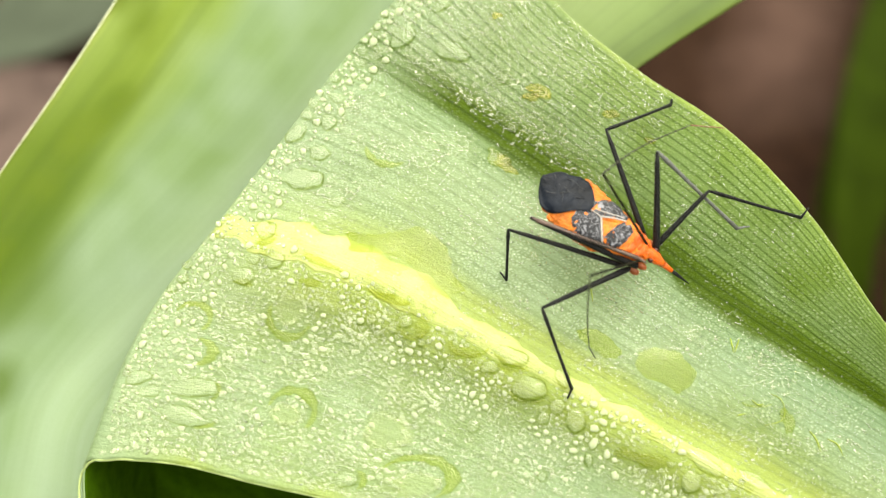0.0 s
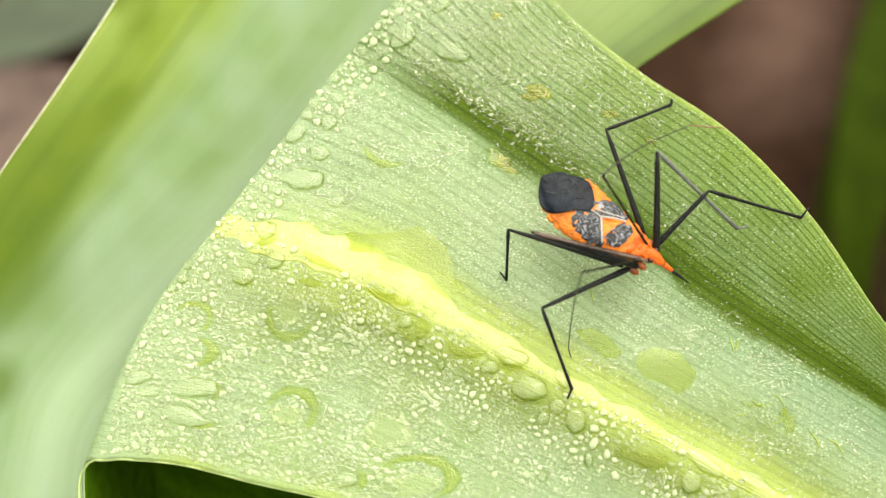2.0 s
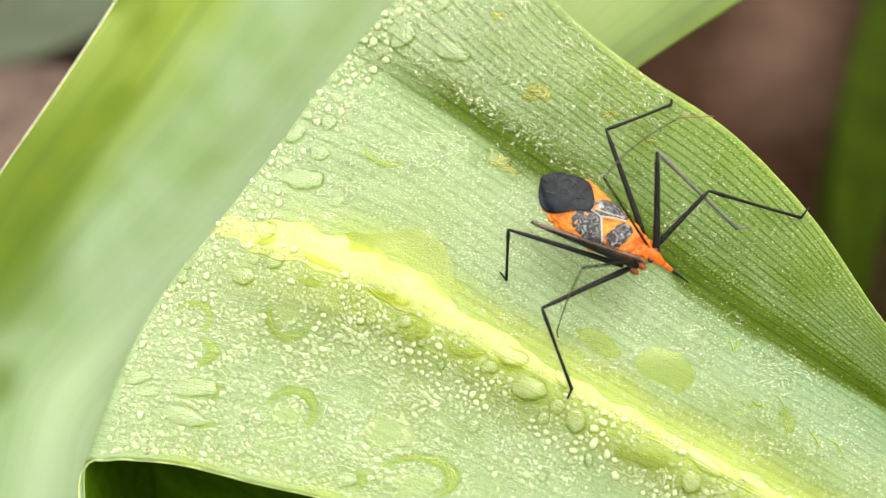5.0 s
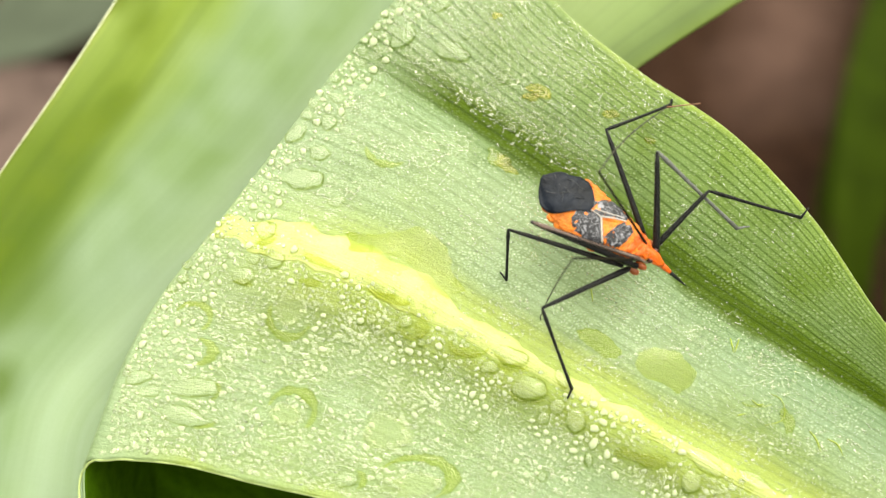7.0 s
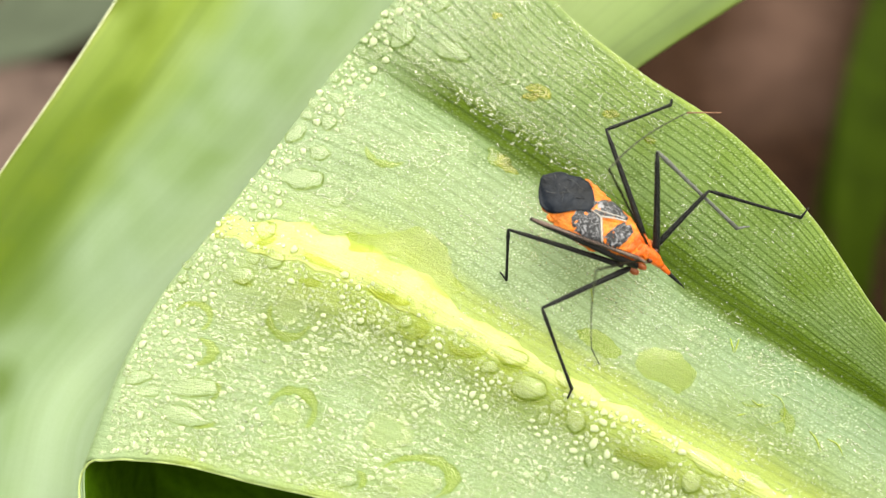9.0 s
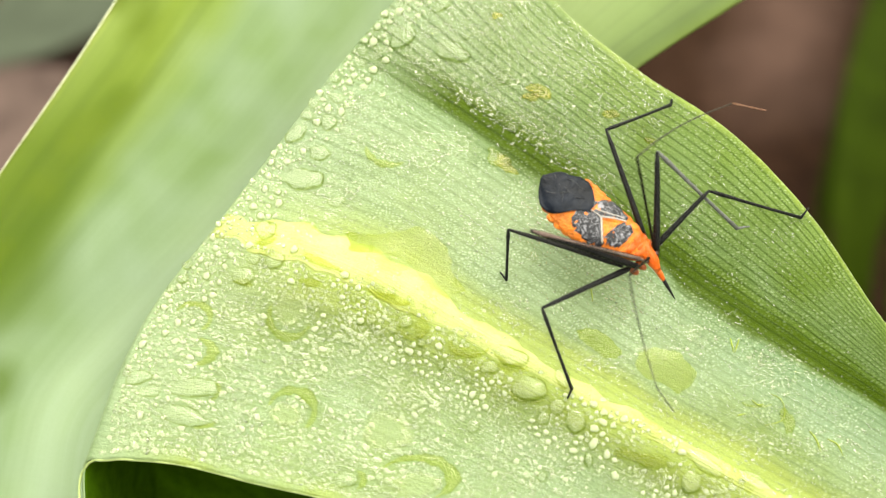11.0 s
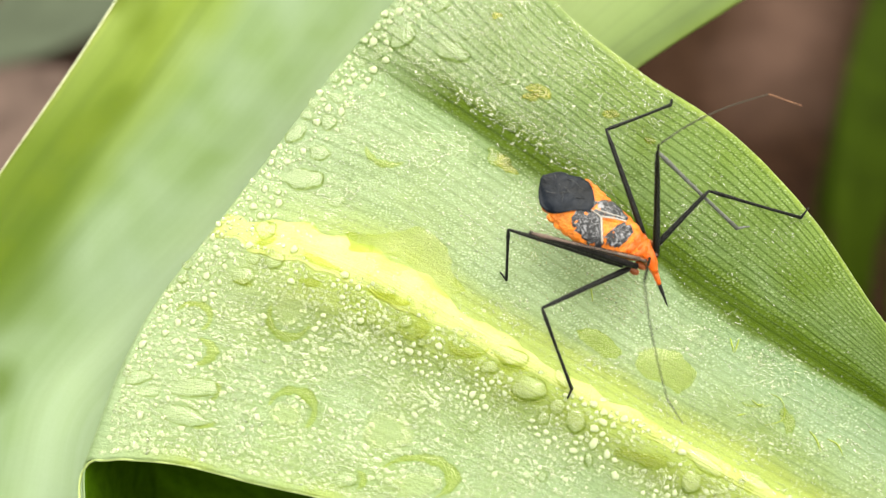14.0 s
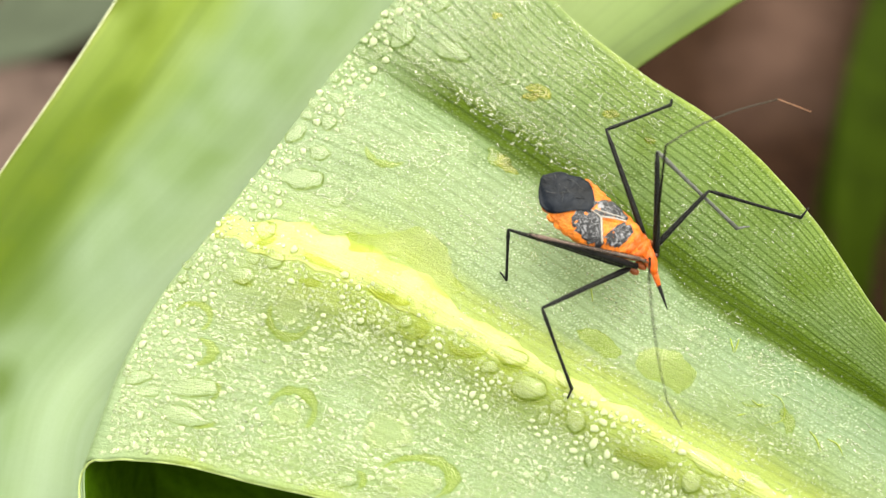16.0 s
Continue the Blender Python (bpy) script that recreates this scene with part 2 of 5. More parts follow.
def soil_material():
    """Soil, its brown darkened for the plant's shade, with paler patches of uneven outline."""
    m, n, l, p = material("shaded_soil")
    tc = n.new("ShaderNodeTexCoord")
    t = node(n, "ShaderNodeTexNoise", Scale=45.0, Detail=6.0, Roughness=0.65)
    l.new(tc.outputs["Object"], t.inputs["Vector"])
    dark = ramp(n, l, t.outputs[0], [(0.3, (0.014, 0.0065, 0.004)), (0.7, (0.036, 0.018, 0.011))])
    pale = ramp(n, l, t.outputs[0], [(0.3, (0.058, 0.034, 0.027)), (0.7, (0.096, 0.058, 0.047))])
    wob = node(n, "ShaderNodeTexNoise", Scale=9.0, Detail=2.0)
    l.new(tc.outputs["Object"], wob.inputs["Vector"])
    off = n.new("ShaderNodeVectorMath")
    off.operation = "MULTIPLY_ADD"
    l.new(wob.outputs["Color"], off.inputs[0])
    off.inputs[1].default_value = (0.08, 0.08, 0.0)
    l.new(tc.outputs["Object"], off.inputs[2])
    earth = dark.outputs[0]
    for place, size, turn in (((0.268, 0.59, 0.0), (0.058, 0.125, 0.14), -20), ((-0.20, 0.52, 0.0), (0.20, 0.22, 0.14), 0)):
        mp = n.new("ShaderNodeMapping")
        mp.vector_type = "TEXTURE"
        mp.inputs["Location"].default_value, mp.inputs["Rotation"].default_value, mp.inputs["Scale"].default_value = place, (0, 0, radians(turn)), size
        l.new(off.outputs[0], mp.inputs[0])
        g = n.new("ShaderNodeTexGradient")
        g.gradient_type = "SPHERICAL"
        l.new(mp.outputs[0], g.inputs[0])
        earth = mix(n, l, earth, pale.outputs[0], ramp(n, l, g.outputs[0], [(0.0, (0, 0, 0)), (0.7, (1, 1, 1))]).outputs[0])
    l.new(earth, p.inputs["Base Color"])
    p.inputs["Roughness"].default_value, p.inputs["IOR"].default_value = 0.95, 1.15
    b = n.new("ShaderNodeBump")
    b.inputs["Strength"].default_value, b.inputs["Distance"].default_value = 0.7, 0.005
    l.new(t.outputs[0], b.inputs["Height"])
    l.new(b.outputs[0], p.inputs["Normal"])
    return m


def water_material(name, tint, bend=0.15, gathered=0.0, rough=0.03, vary=False):
    """Water: most light goes straight through its tint, some is bent, a whitish share stands for gathered light, and
    the skin is glossy.
    """
    m, n, l, p = material(name)
    tr = n.new("ShaderNodeBsdfTransparent")
    tr.inputs[0].default_value = (*tint, 1)
    # whitish body colour stands for light that a drop focuses beneath it
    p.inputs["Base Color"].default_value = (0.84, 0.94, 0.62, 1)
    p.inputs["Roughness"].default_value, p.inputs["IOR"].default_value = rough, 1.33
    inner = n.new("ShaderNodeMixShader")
    inner.inputs[0].default_value = gathered
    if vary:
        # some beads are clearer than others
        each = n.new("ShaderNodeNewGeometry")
        spread_of = ramp(n, l, each.outputs["Random Per Island"], [(0.0, (0.35 * gathered,) * 3), (0.55, (0.9 * gathered,) * 3), (0.85, (1.35 * gathered,) * 3), (1.0, (1.75 * gathered,) * 3)])
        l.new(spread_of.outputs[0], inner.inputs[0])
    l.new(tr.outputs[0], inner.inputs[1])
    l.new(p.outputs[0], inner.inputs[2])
    glass = n.new("ShaderNodeBsdfGlass")
    glass.inputs["IOR"].default_value = 1.33
    both = n.new("ShaderNodeMixShader")
    both.inputs[0].default_value = bend
    l.new(inner.outputs[0], both.inputs[1])
    l.new(glass.outputs[0], both.inputs[2])
    gloss = n.new("ShaderNodeBsdfGlossy")
    gloss.inputs["Roughness"].default_value = rough
    edge = node(n, "ShaderNodeLayerWeight", Blend=0.5)
    steep = n.new("ShaderNodeMath")
    steep.operation, steep.inputs[1].default_value = "POWER", 4.0
    l.new(edge.outputs["Facing"], steep.inputs[0])
    fres = n.new("ShaderNodeMath")
    fres.operation, fres.inputs[1].default_value, fres.inputs[2].default_value = "MULTIPLY_ADD", 0.6, 0.035
    l.new(steep.outputs[0], fres.inputs[0])
    skin = n.new("ShaderNodeMixShader")
    l.new(fres.outputs[0], skin.inputs[0])
    l.new(both.outputs[0], skin.inputs[1])
    l.new(gloss.outputs[0], skin.inputs[2])
    l.new(skin.outputs[0], n["Material Output"].inputs[0])
    return m


YELLOW = (0.49, 0.56, 0.13)
GLAUCOUS = (0.165, 0.255, 0.10)
# bloom colour: wax together with the pale sheen of the sky
# dark stops at the groove and the strip beside it hold their shade
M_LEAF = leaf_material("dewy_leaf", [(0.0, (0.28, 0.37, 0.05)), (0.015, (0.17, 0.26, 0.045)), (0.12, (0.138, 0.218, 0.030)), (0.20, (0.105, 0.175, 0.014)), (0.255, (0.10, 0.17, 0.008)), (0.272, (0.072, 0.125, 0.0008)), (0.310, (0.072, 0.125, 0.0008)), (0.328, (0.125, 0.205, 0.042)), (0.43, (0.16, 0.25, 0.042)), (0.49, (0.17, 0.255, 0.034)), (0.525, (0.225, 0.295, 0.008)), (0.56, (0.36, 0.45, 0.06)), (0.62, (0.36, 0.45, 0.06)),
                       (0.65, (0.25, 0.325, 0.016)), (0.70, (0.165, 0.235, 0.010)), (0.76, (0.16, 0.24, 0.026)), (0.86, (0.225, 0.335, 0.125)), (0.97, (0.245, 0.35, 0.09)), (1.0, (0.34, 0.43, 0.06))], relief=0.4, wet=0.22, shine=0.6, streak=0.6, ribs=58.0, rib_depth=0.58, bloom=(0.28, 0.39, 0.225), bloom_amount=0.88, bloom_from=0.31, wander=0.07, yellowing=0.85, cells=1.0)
# underside green darkened to carry the shade inside the curled hollow
M_SHADED_UNDER = plain("shaded_leaf_underside", (0.032, 0.075, 0.002), 0.85, 0.3, 400, 0.3, 0.0002, ior=1.12)
# end stops lightened in colour against the folded leaf's shadow
M_BACK = leaf_material("smooth_leaf", [(0.0, (0.32, 0.40, 0.09)), (0.03, (0.23, 0.31, 0.07)), (0.12, (0.20, 0.28, 0.045)), (0.19, (0.17, 0.245, 0.025)), (0.25, (0.19, 0.27, 0.035)), (0.31, (0.20, 0.285, 0.06)), (0.41, GLAUCOUS), (0.62, GLAUCOUS), (0.74, (0.33, 0.44, 0.28)), (1.0, (0.35, 0.465, 0.31))], rough=0.5, bump=0.05, veins=10.0, ribs=7.0, rib_depth=0.12, streak=0.6, relief=0.03, blotch=70.0, blotch_detail=2.0, fine_grain=0.2, bloom=(0.255, 0.345, 0.245), bloom_amount=0.7, bloom_from=0.22, bloom_soft=0.22, wander=0.08, spots=0.8, shine=0.25)
# darker along its first edge, the shade there put into the green
M_BEHIND = leaf_material("yellow_green_leaf", [(0.0, (0.20, 0.29, 0.04)), (0.10, (0.10, 0.165, 0.012)), (0.35, (0.125, 0.205, 0.015)), (0.6, (0.125, 0.20, 0.015)), (1.0, (0.15, 0.23, 0.025))], rough=0.5, bump=0.05, veins=10.0, ribs=7.0, rib_depth=0.15, streak=0.35, relief=0.05, fine_grain=0.3, blotch=90.0, blotch_detail=2.0, bloom_amount=0.3)
M_RIB = leaf_material("yellow_midrib", [(0.0, (0.33, 0.42, 0.05)), (0.4, YELLOW), (0.6, YELLOW), (1.0, (0.36, 0.44, 0.04))], rough=0.3, bump=0.5, veins=5.0, ribs=2.0, rib_depth=0.22, streak=0.35, relief=0.4, wet=0.0, blotch=220.0, bloom=(0.60, 0.66, 0.24), bloom_amount=0.9)
M_ORANGE = plain("orange_cuticle", (0.78, 0.205, 0.024), 0.32, 0.45, 1100, 1.0, 0.0006)
M_RED = plain("red_orange_cuticle", (0.75, 0.12, 0.012), 0.3, 0.35, 900, 0.8, 0.0004)
M_COXA = plain("brown_orange_cuticle", (0.30, 0.075, 0.02), 0.4, 0.3, 900, 0.4, 0.0002)
M_BLACK = plain("black_leathery_wing", (0.007, 0.010, 0.018), 0.4, 0.6, 420, 0.9, 0.0003, ior=1.28)
M_VEIN = plain("grey_wing_vein", (0.013, 0.015, 0.022), 0.4, 0.4, 900, 0.4, 0.0002)


def wrinkled(name, dark, pale):
    """Dark cuticle crossed by fine pale wrinkles."""
    m, n, l, p = material(name)
    tc = n.new("ShaderNodeTexCoord")
    t = node(n, "ShaderNodeTexNoise", Scale=760.0, Detail=2.0, Distortion=1.5)
    l.new(tc.outputs["Object"], t.inputs["Vector"])
    r = ramp(n, l, t.outputs[0], [(0.0, dark), (0.40, dark), (0.42, pale), (0.44, dark), (0.53, dark), (0.55, pale), (0.57, dark), (1.0, dark)])
    l.new(r.outputs[0], p.inputs["Base Color"])
    p.inputs["Roughness"].default_value = 0.5
    b = n.new("ShaderNodeBump")
    b.inputs["Strength"].default_value, b.inputs["Distance"].default_value = 0.6, 0.0002
    l.new(t.outputs[0], b.inputs["Height"])
    l.new(b.outputs[0], p.inputs["Normal"])
    return m


M_GREY = wrinkled("grey_black_corium", (0.008, 0.009, 0.016), (0.32, 0.32, 0.38))
M_SCRAP = plain("green_scrap", (0.25, 0.33, 0.03), 0.6, 0.3, 900)
M_LEG = plain("black_leg", (0.009, 0.009, 0.010), 0.40, 0.6, 2500, 1.0, 0.0002, ior=1.3)
M_TIBIA = plain("dark_grey_leg", (0.11, 0.115, 0.11), 0.4, 0.4, 2500, 0.4, 0.0001)
M_BROWN = plain("brown_leg", (0.12, 0.078, 0.066), 0.4, 0.4, 2500, 0.4, 0.0001)
M_ANTENNA = plain("dark_antenna", (0.012, 0.011, 0.007), 0.8, 0.4, 2500, 0.2, 0.0001, ior=1.2)
M_WHIP = plain("brown_antenna_whip", (0.022, 0.019, 0.009), 0.5, 0.35, 2500, 0.2, 0.0001)
M_PALEWHIP = plain("grey_green_antenna_whip", (0.075, 0.085, 0.05), 0.6, 0.35, 2500, 0.2, 0.0001)
M_TIP = plain("reddish_antenna_tip", (0.22, 0.10, 0.055), 0.45, 0.3, 2500, 0.2, 0.0001)
M_SUTURE = plain("pale_suture", (0.48, 0.45, 0.43), 0.5, 0.25, 1500, 0.3, 0.0001)
M_EYE = plain("dark_eye", (0.05, 0.012, 0.008), 0.15, 0.2, 2000, 0.1, 0.00005)
M_WATER = water_material("clear_water", (0.99, 1.0, 0.95), bend=0.14, gathered=0.10)
M_BEAD = water_material("bright_bead", (0.99, 1.0, 0.97), bend=0.25, gathered=0.46)
M_DEW = water_material("fine_dew", (0.99, 1.0, 0.97), bend=0.3, gathered=0.27, rough=0.05, vary=True)
M_MIST = water_material("finest_dew", (0.99, 1.0, 0.97), bend=0.2, gathered=0.14, rough=0.05, vary=True)
# dark olive tint stands for the rim that refraction darkens
M_DARK_RIM = water_material("dark_drop_rim", (0.66, 0.72, 0.32), bend=0.4)
M_FILM = water_material("thin_film", (0.885, 0.91, 0.58), bend=0.02)
M_FAINT = water_material("faint_drop", (0.965, 0.97, 0.88), bend=0.02, gathered=0.0)
M_POOL = water_material("ragged_film", (0.84, 0.88, 0.46), bend=0.02)
M_CLEAR = water_material("flat_clear_water", (0.97, 0.985, 0.87), bend=0.03, gathered=0.03)
M_STAIN = water_material("yellow_stain", (0.88, 0.84, 0.40), bend=0.0)
# olive tint stands for refracted drop rims and the midrib's shade
M_OLIVE = water_material("olive_tint", (0.90, 0.92, 0.56), bend=0.08)
# both margin colours include the highlight along the blade's edge
M_EDGE = plain("highlit_leaf_margin", (0.70, 0.73, 0.52), 0.4, 0.1, 500, 0.3, 0.0001)
M_RIM = plain("pale_leaf_margin", (0.32, 0.40, 0.15), 0.5, 0.2, 500, 0.3, 0.0001)
M_SOIL = soil_material()
M_LITTER = plain("dry_leaf_litter", (0.085, 0.046, 0.035), 0.9, 0.4, 40, 0.5, 0.002, ior=1.2)
M_PALELITTER = plain("greyish_leaf_litter", (0.088, 0.062, 0.056), 0.9, 0.4, 40, 0.5, 0.002, ior=1.2)
M_FAR = plain("far_green_leaf", (0.017, 0.029, 0.0015), 0.9, 0.3, 30, 0.2, 0.001, ior=1.12)
M_FARPALE = plain("far_grey_green_leaf", (0.066, 0.080, 0.058), 0.9, 0.3, 30, 0.2, 0.001, ior=1.15)


# ---- mesh helpers ----
def part(name, data, mat, parent=None, label=""):
    """Links (vertices, faces) or a bmesh as one mesh object, under parent where one is given."""
    me = bpy.data.meshes.new(name)
    if isinstance(data, tuple):
        me.from_pydata([tuple(v) for v in data[0]], [], data[1])
    else:
        data.to_mesh(me)
        data.free()
    me.materials.append(mat)
    me.polygons.foreach_set("use_smooth", [True] * len(me.polygons))
    me.update()
    ob = new(name, me)
    if parent:
        ob.parent = parent
    return tagged(ob, label)


def herm(xs, ys, x):
    """Smooth curve through the knots (xs, ys) at x."""
    xs, ys, x = np.asarray(xs, float), np.asarray(ys, float), np.asarray(x, float)
    d = np.gradient(ys, xs, axis=0)
    i = np.clip(np.searchsorted(xs, x) - 1, 0, len(xs) - 2)
    h = xs[i + 1] - xs[i]
    t = (x - xs[i]) / h
    if ys.ndim > 1:
        h, t = h[:, None], t[:, None]
    return (2 * t**3 - 3 * t**2 + 1) * ys[i] + (t**3 - 2 * t**2 + t) * h * d[i] + (3 * t**2 - 2 * t**3) * ys[i + 1] + (t**3 - t**2) * h * d[i + 1]


def spread(points, n):
    """n points evenly along a smooth curve through the given ones."""
    p = np.asarray(points, float)
    run = np.concatenate(([0], np.cumsum(np.linalg.norm(np.diff(p, axis=0), axis=1))))
    return herm(run / run[-1], p, np.linspace(0, 1, n))


def grid_faces(rows, cols):
    return [(i * cols + j, i * cols + j + 1, (i + 1) * cols + j + 1, (i + 1) * cols + j) for i in range(rows - 1) for j in range(cols - 1)]


def sheet(name, P, mat, u, v, thick, parent=None, label="", under=None):
    """A blade from a grid of points P[i, j] in millimetres, with UVs u[i], v[j] and a thickness."""
    rows, cols = P.shape[:2]
    ob = part(name, ([tuple(c) for c in (P.reshape(-1, 3) * MM)], grid_faces(rows, cols)), mat, parent, label)
    layer = ob.data.uv_layers.new(name="UVMap")
    idx = np.empty(len(ob.data.loops), int)
    ob.data.loops.foreach_get("vertex_index", idx)
    uvs = np.stack([np.repeat(u, cols), np.tile(v, rows)], 1)[idx]
    layer.data.foreach_set("uv", uvs.ravel())
    solid = ob.modifiers.new("thickness", "SOLIDIFY")
    solid.thickness, solid.offset = thick * MM, -1
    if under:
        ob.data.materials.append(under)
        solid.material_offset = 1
    return ob


DROP = np.array((0.0, -math.sin(radians(25)), -math.cos(radians(25))))


def to_soil(row, way, n=26, turn=30.0, narrow=0.45):
    """Rows that carry a blade on from its last row, the way it runs, bending down until it meets the soil."""
    way = np.asarray(way, float) / np.linalg.norm(way)
    mid, rows = row.mean(axis=0), []
    rel = row - mid
    for i in range(1, n + 1):
        k = min(1.0, i / (n * 0.5))
        d = way * (1 - k) + DROP * k
        high = 420 + (mid[1] * math.sin(radians(25)) + mid[2] * math.cos(radians(25)))
        step = turn / 6 if k < 1 else high / max(1, (n - i + 1)) * 1.06
        mid = mid + d / np.linalg.norm(d) * step
        rows.append(mid + rel * (1 - (1 - narrow) * i / n))
    return np.array(rows)


def tube(points, radii, seg=10, cap=True):
    """Tapered round rod through the points (millimetres)."""
    p, r = np.asarray(points, float), np.asarray(radii, float)
    vs, fs = [], []
    side = None
    for i in range(len(p)):
        d = p[min(i + 1, len(p) - 1)] - p[max(i - 1, 0)]
        d /= np.linalg.norm(d)
        if side is None:
            side = np.cross(d, (0.3, 0.2, 1.0))
        side = side - d * (side @ d)
        side /= np.linalg.norm(side)
        other = np.cross(d, side)
        for k in range(seg):
            a = 2 * math.pi * k / seg
            vs.append((p[i] + r[i] * (side * math.cos(a) + other * math.sin(a))) * MM)
    for i in range(len(p) - 1):
        fs += [(i * seg + k, i * seg + (k + 1) % seg, (i + 1) * seg + (k + 1) % seg, (i + 1) * seg + k) for k in range(seg)]
    if cap:
        fs += [tuple(range(seg))[::-1], tuple(range((len(p) - 1) * seg, len(p) * seg))]
    return vs, fs


# ---- ground ----
def ground():
    n = 90
    a = np.linspace(-1, 1, n)
    g = np.sign(a) * (0.6 * np.abs(a) + 60 * np.abs(a) ** 7)
    vs = [(x, y + 0.3, 0.012 * noise.noise((x * 6, y * 6, 0)) + 0.006 * noise.noise((x * 25, y * 25, 3))) for x in g for y in g]
    ob = part("ground", (vs, grid_faces(n, n)), M_SOIL)
    tagged(ob, "brown bare soil ground under the plant", "ground", kind="structure")


ground()


def litter(x, y, z, size, turn, seed, mat):
    """A curled dry leaf lying on the soil."""
    n, m = 24, 14
    vs = []
    for i in range(n):
        a = i / (n - 1)
        half = size * 0.3 * math.sin(math.pi * a) ** 0.7 + 0.002
        for j in range(m):
            q = j / (m - 1) * 2 - 1
            vs.append(((a - 0.5) * size, q * half, 0.004 + 0.05 * size * q * q + 0.03 * size * noise.noise((a * 3, q * 2, seed))))
    ob = part("dry_leaf", (vs, grid_faces(n, m)), mat)
    solid = ob.modifiers.new("thickness", "SOLIDIFY")
    solid.thickness = 0.001
    ob.matrix_world = pose(x, y, z, 0, 0, turn)
    rib = [((a - 0.5) * size * 1000, 0, 5 + 50 * size * noise.noise((a * 3, 0, seed))) for a in np.linspace(-0.08, 1, 14)]
    part("midrib", tube(rib, np.linspace(1.6, 0.4, 14), 6), mat, ob)
    tagged(ob, "pale brown dry leaf lying on the soil", "leaf", group="dry leaves on the soil")


def far_leaf(path, wide, mat, label):
    """A strap leaf that rises from the soil and arches over."""
    line = spread(path, 26)
    m = 9
    vs = []
    for i, p in enumerate(line):
        d = line[min(i + 1, 25)] - line[max(i - 1, 0)]
        side = np.cross(d, (0, 0, 1.0))
        side /= np.linalg.norm(side)
        half = wide * min(1, 0.5 + i / 10) * (1 - (i / 25) ** 4 * 0.95)
        for j in range(m):
            q = j / (m - 1) * 2 - 1
            vs.append(p + side * q * half + np.array((0, 0, 0.3 * half * abs(q) ** 1.5)))
    ob = part("strap_leaf", (vs, grid_faces(26, m)), mat)
    solid = ob.modifiers.new("thickness", "SOLIDIFY")
    solid.thickness = 0.0006
    part("midrib", tube((line + (0, 0, 0.0003)) * 1000, np.linspace(2.2, 0.5, 26), 6), mat, ob)
    tagged(ob, label, "leaf", group="low leaves over the soil")


litter(0.33, 0.62, 0.008, 0.14, -60, 2.0, M_LITTER)
litter(-0.27, 0.43, 0.008, 0.16, 20, 3.0, M_PALELITTER)
far_leaf([(0.378, 0.78, -0.01), (0.332, 0.600, 0.050), (0.247, 0.421, 0.100), (0.198, 0.317, 0.120), (0.180, 0.264, 0.110), (0.186, 0.228, 0.070)], 0.03, M_FAR, "dark green strap leaf low over the soil")
# narrow strip added only to soften the edge of the leaf beside it
far_leaf([(0.36, 0.78, -0.01), (0.315, 0.612, 0.040), (0.236, 0.437, 0.085), (0.190, 0.333, 0.105), (0.172, 0.280, 0.095), (0.178, 0.246, 0.060)], 0.008, M_FAR, "narrow dark green strip softening the far leaf's edge")
far_leaf([(0.43, 0.62, -0.01), (0.335, 0.500, 0.030), (0.266, 0.377, 0.060), (0.228, 0.301, 0.070), (0.216, 0.262, 0.040)], 0.028, M_FAR, "dark green strap leaf low over the soil")
far_leaf([(-0.1, 0.8, -0.01), (-0.182, 0.656, 0.012), (-0.221, 0.568, 0.016), (-0.258, 0.517, 0.016), (-0.314, 0.483, 0.012)], 0.067, M_FARPALE, "greyish green strap leaf low over the soil")

# ---- the folded leaf ----
W_KNOTS = (0.0, 0.3, 0.58, 0.78, 1.0)
GUIDES = [spread(g, 120) for g in (
    [(4.9, 40.75), (12.6, 27.9), (21.2, 19.6), (30.45, 12.55), (37.75, 3.55), (44.4, -8.2), (51.8, -19.7)],
    [(-9.65, 23.0), (-5.3, 20.2), (1.0, 15.8), (10.0, 9.4), (24.4, -2.4), (44.7, -16.6), (55.0, -24.4)],
    [(-23.55, 2.8), (-10.7, -1.0), (3.8, -9.2), (17.7, -17.2), (32.8, -25.6), (52.0, -36.0)],
    [(-30.45, -6.8), (-8.4, -11.8), (4.0, -18.0), (17.6, -24.8), (44.0, -39.0)],
    [(-36.5, -21.0), (-34.2, -21.2), (-31.4, -21.6), (-26.1, -22.2), (-18.7, -24.0), (-11.4, -25.6), (6.4, -31.8), (27.9, -42.0)])]
RELIEF_W = (0.0, 0.28, 0.31, 0.42, 0.54, 0.575, 0.60, 0.66, 0.76, 0.86, 1.0)
RELIEF_Z = (-0.8, -0.8, -0.7, 0.2, 0.9, 1.25, 1.2, 0.85, 0.42, 0.3, 0.5)
NW, NS = 190, 120
w_all = np.linspace(0, 1, NW)
top = np.zeros((NS, NW, 3))
for i in range(NS):
    top[i, :, :2] = herm(W_KNOTS, [g[i] for g in GUIDES], w_all)
relief = herm(RELIEF_W, RELIEF_Z, w_all)
s_all = np.linspace(0, 1, NS)
fade = np.clip(s_all / 0.22, 0, 1) ** 1.2
for i in range(NS):
    for j in range(NW):
        x, y = top[i, j, :2]
        wave = 0.35 * noise.noise((x * 0.09, y * 0.09, 1.0)) + 0.12 * noise.noise((x * 0.35, y * 0.35, 5.0))
        # the strip beyond the groove climbs to the blade's edge, more gently further down
        up = (0.5 + 1.5 * s_all[i] + 3 * s_all[i] ** 2) * (1 - math.exp(-max(0, 0.30 - w_all[j]) / (0.04 + 0.17 * s_all[i])))
        top[i, j, 2] = (relief[j] + up) * (0.25 + 0.75 * fade[i]) + wave
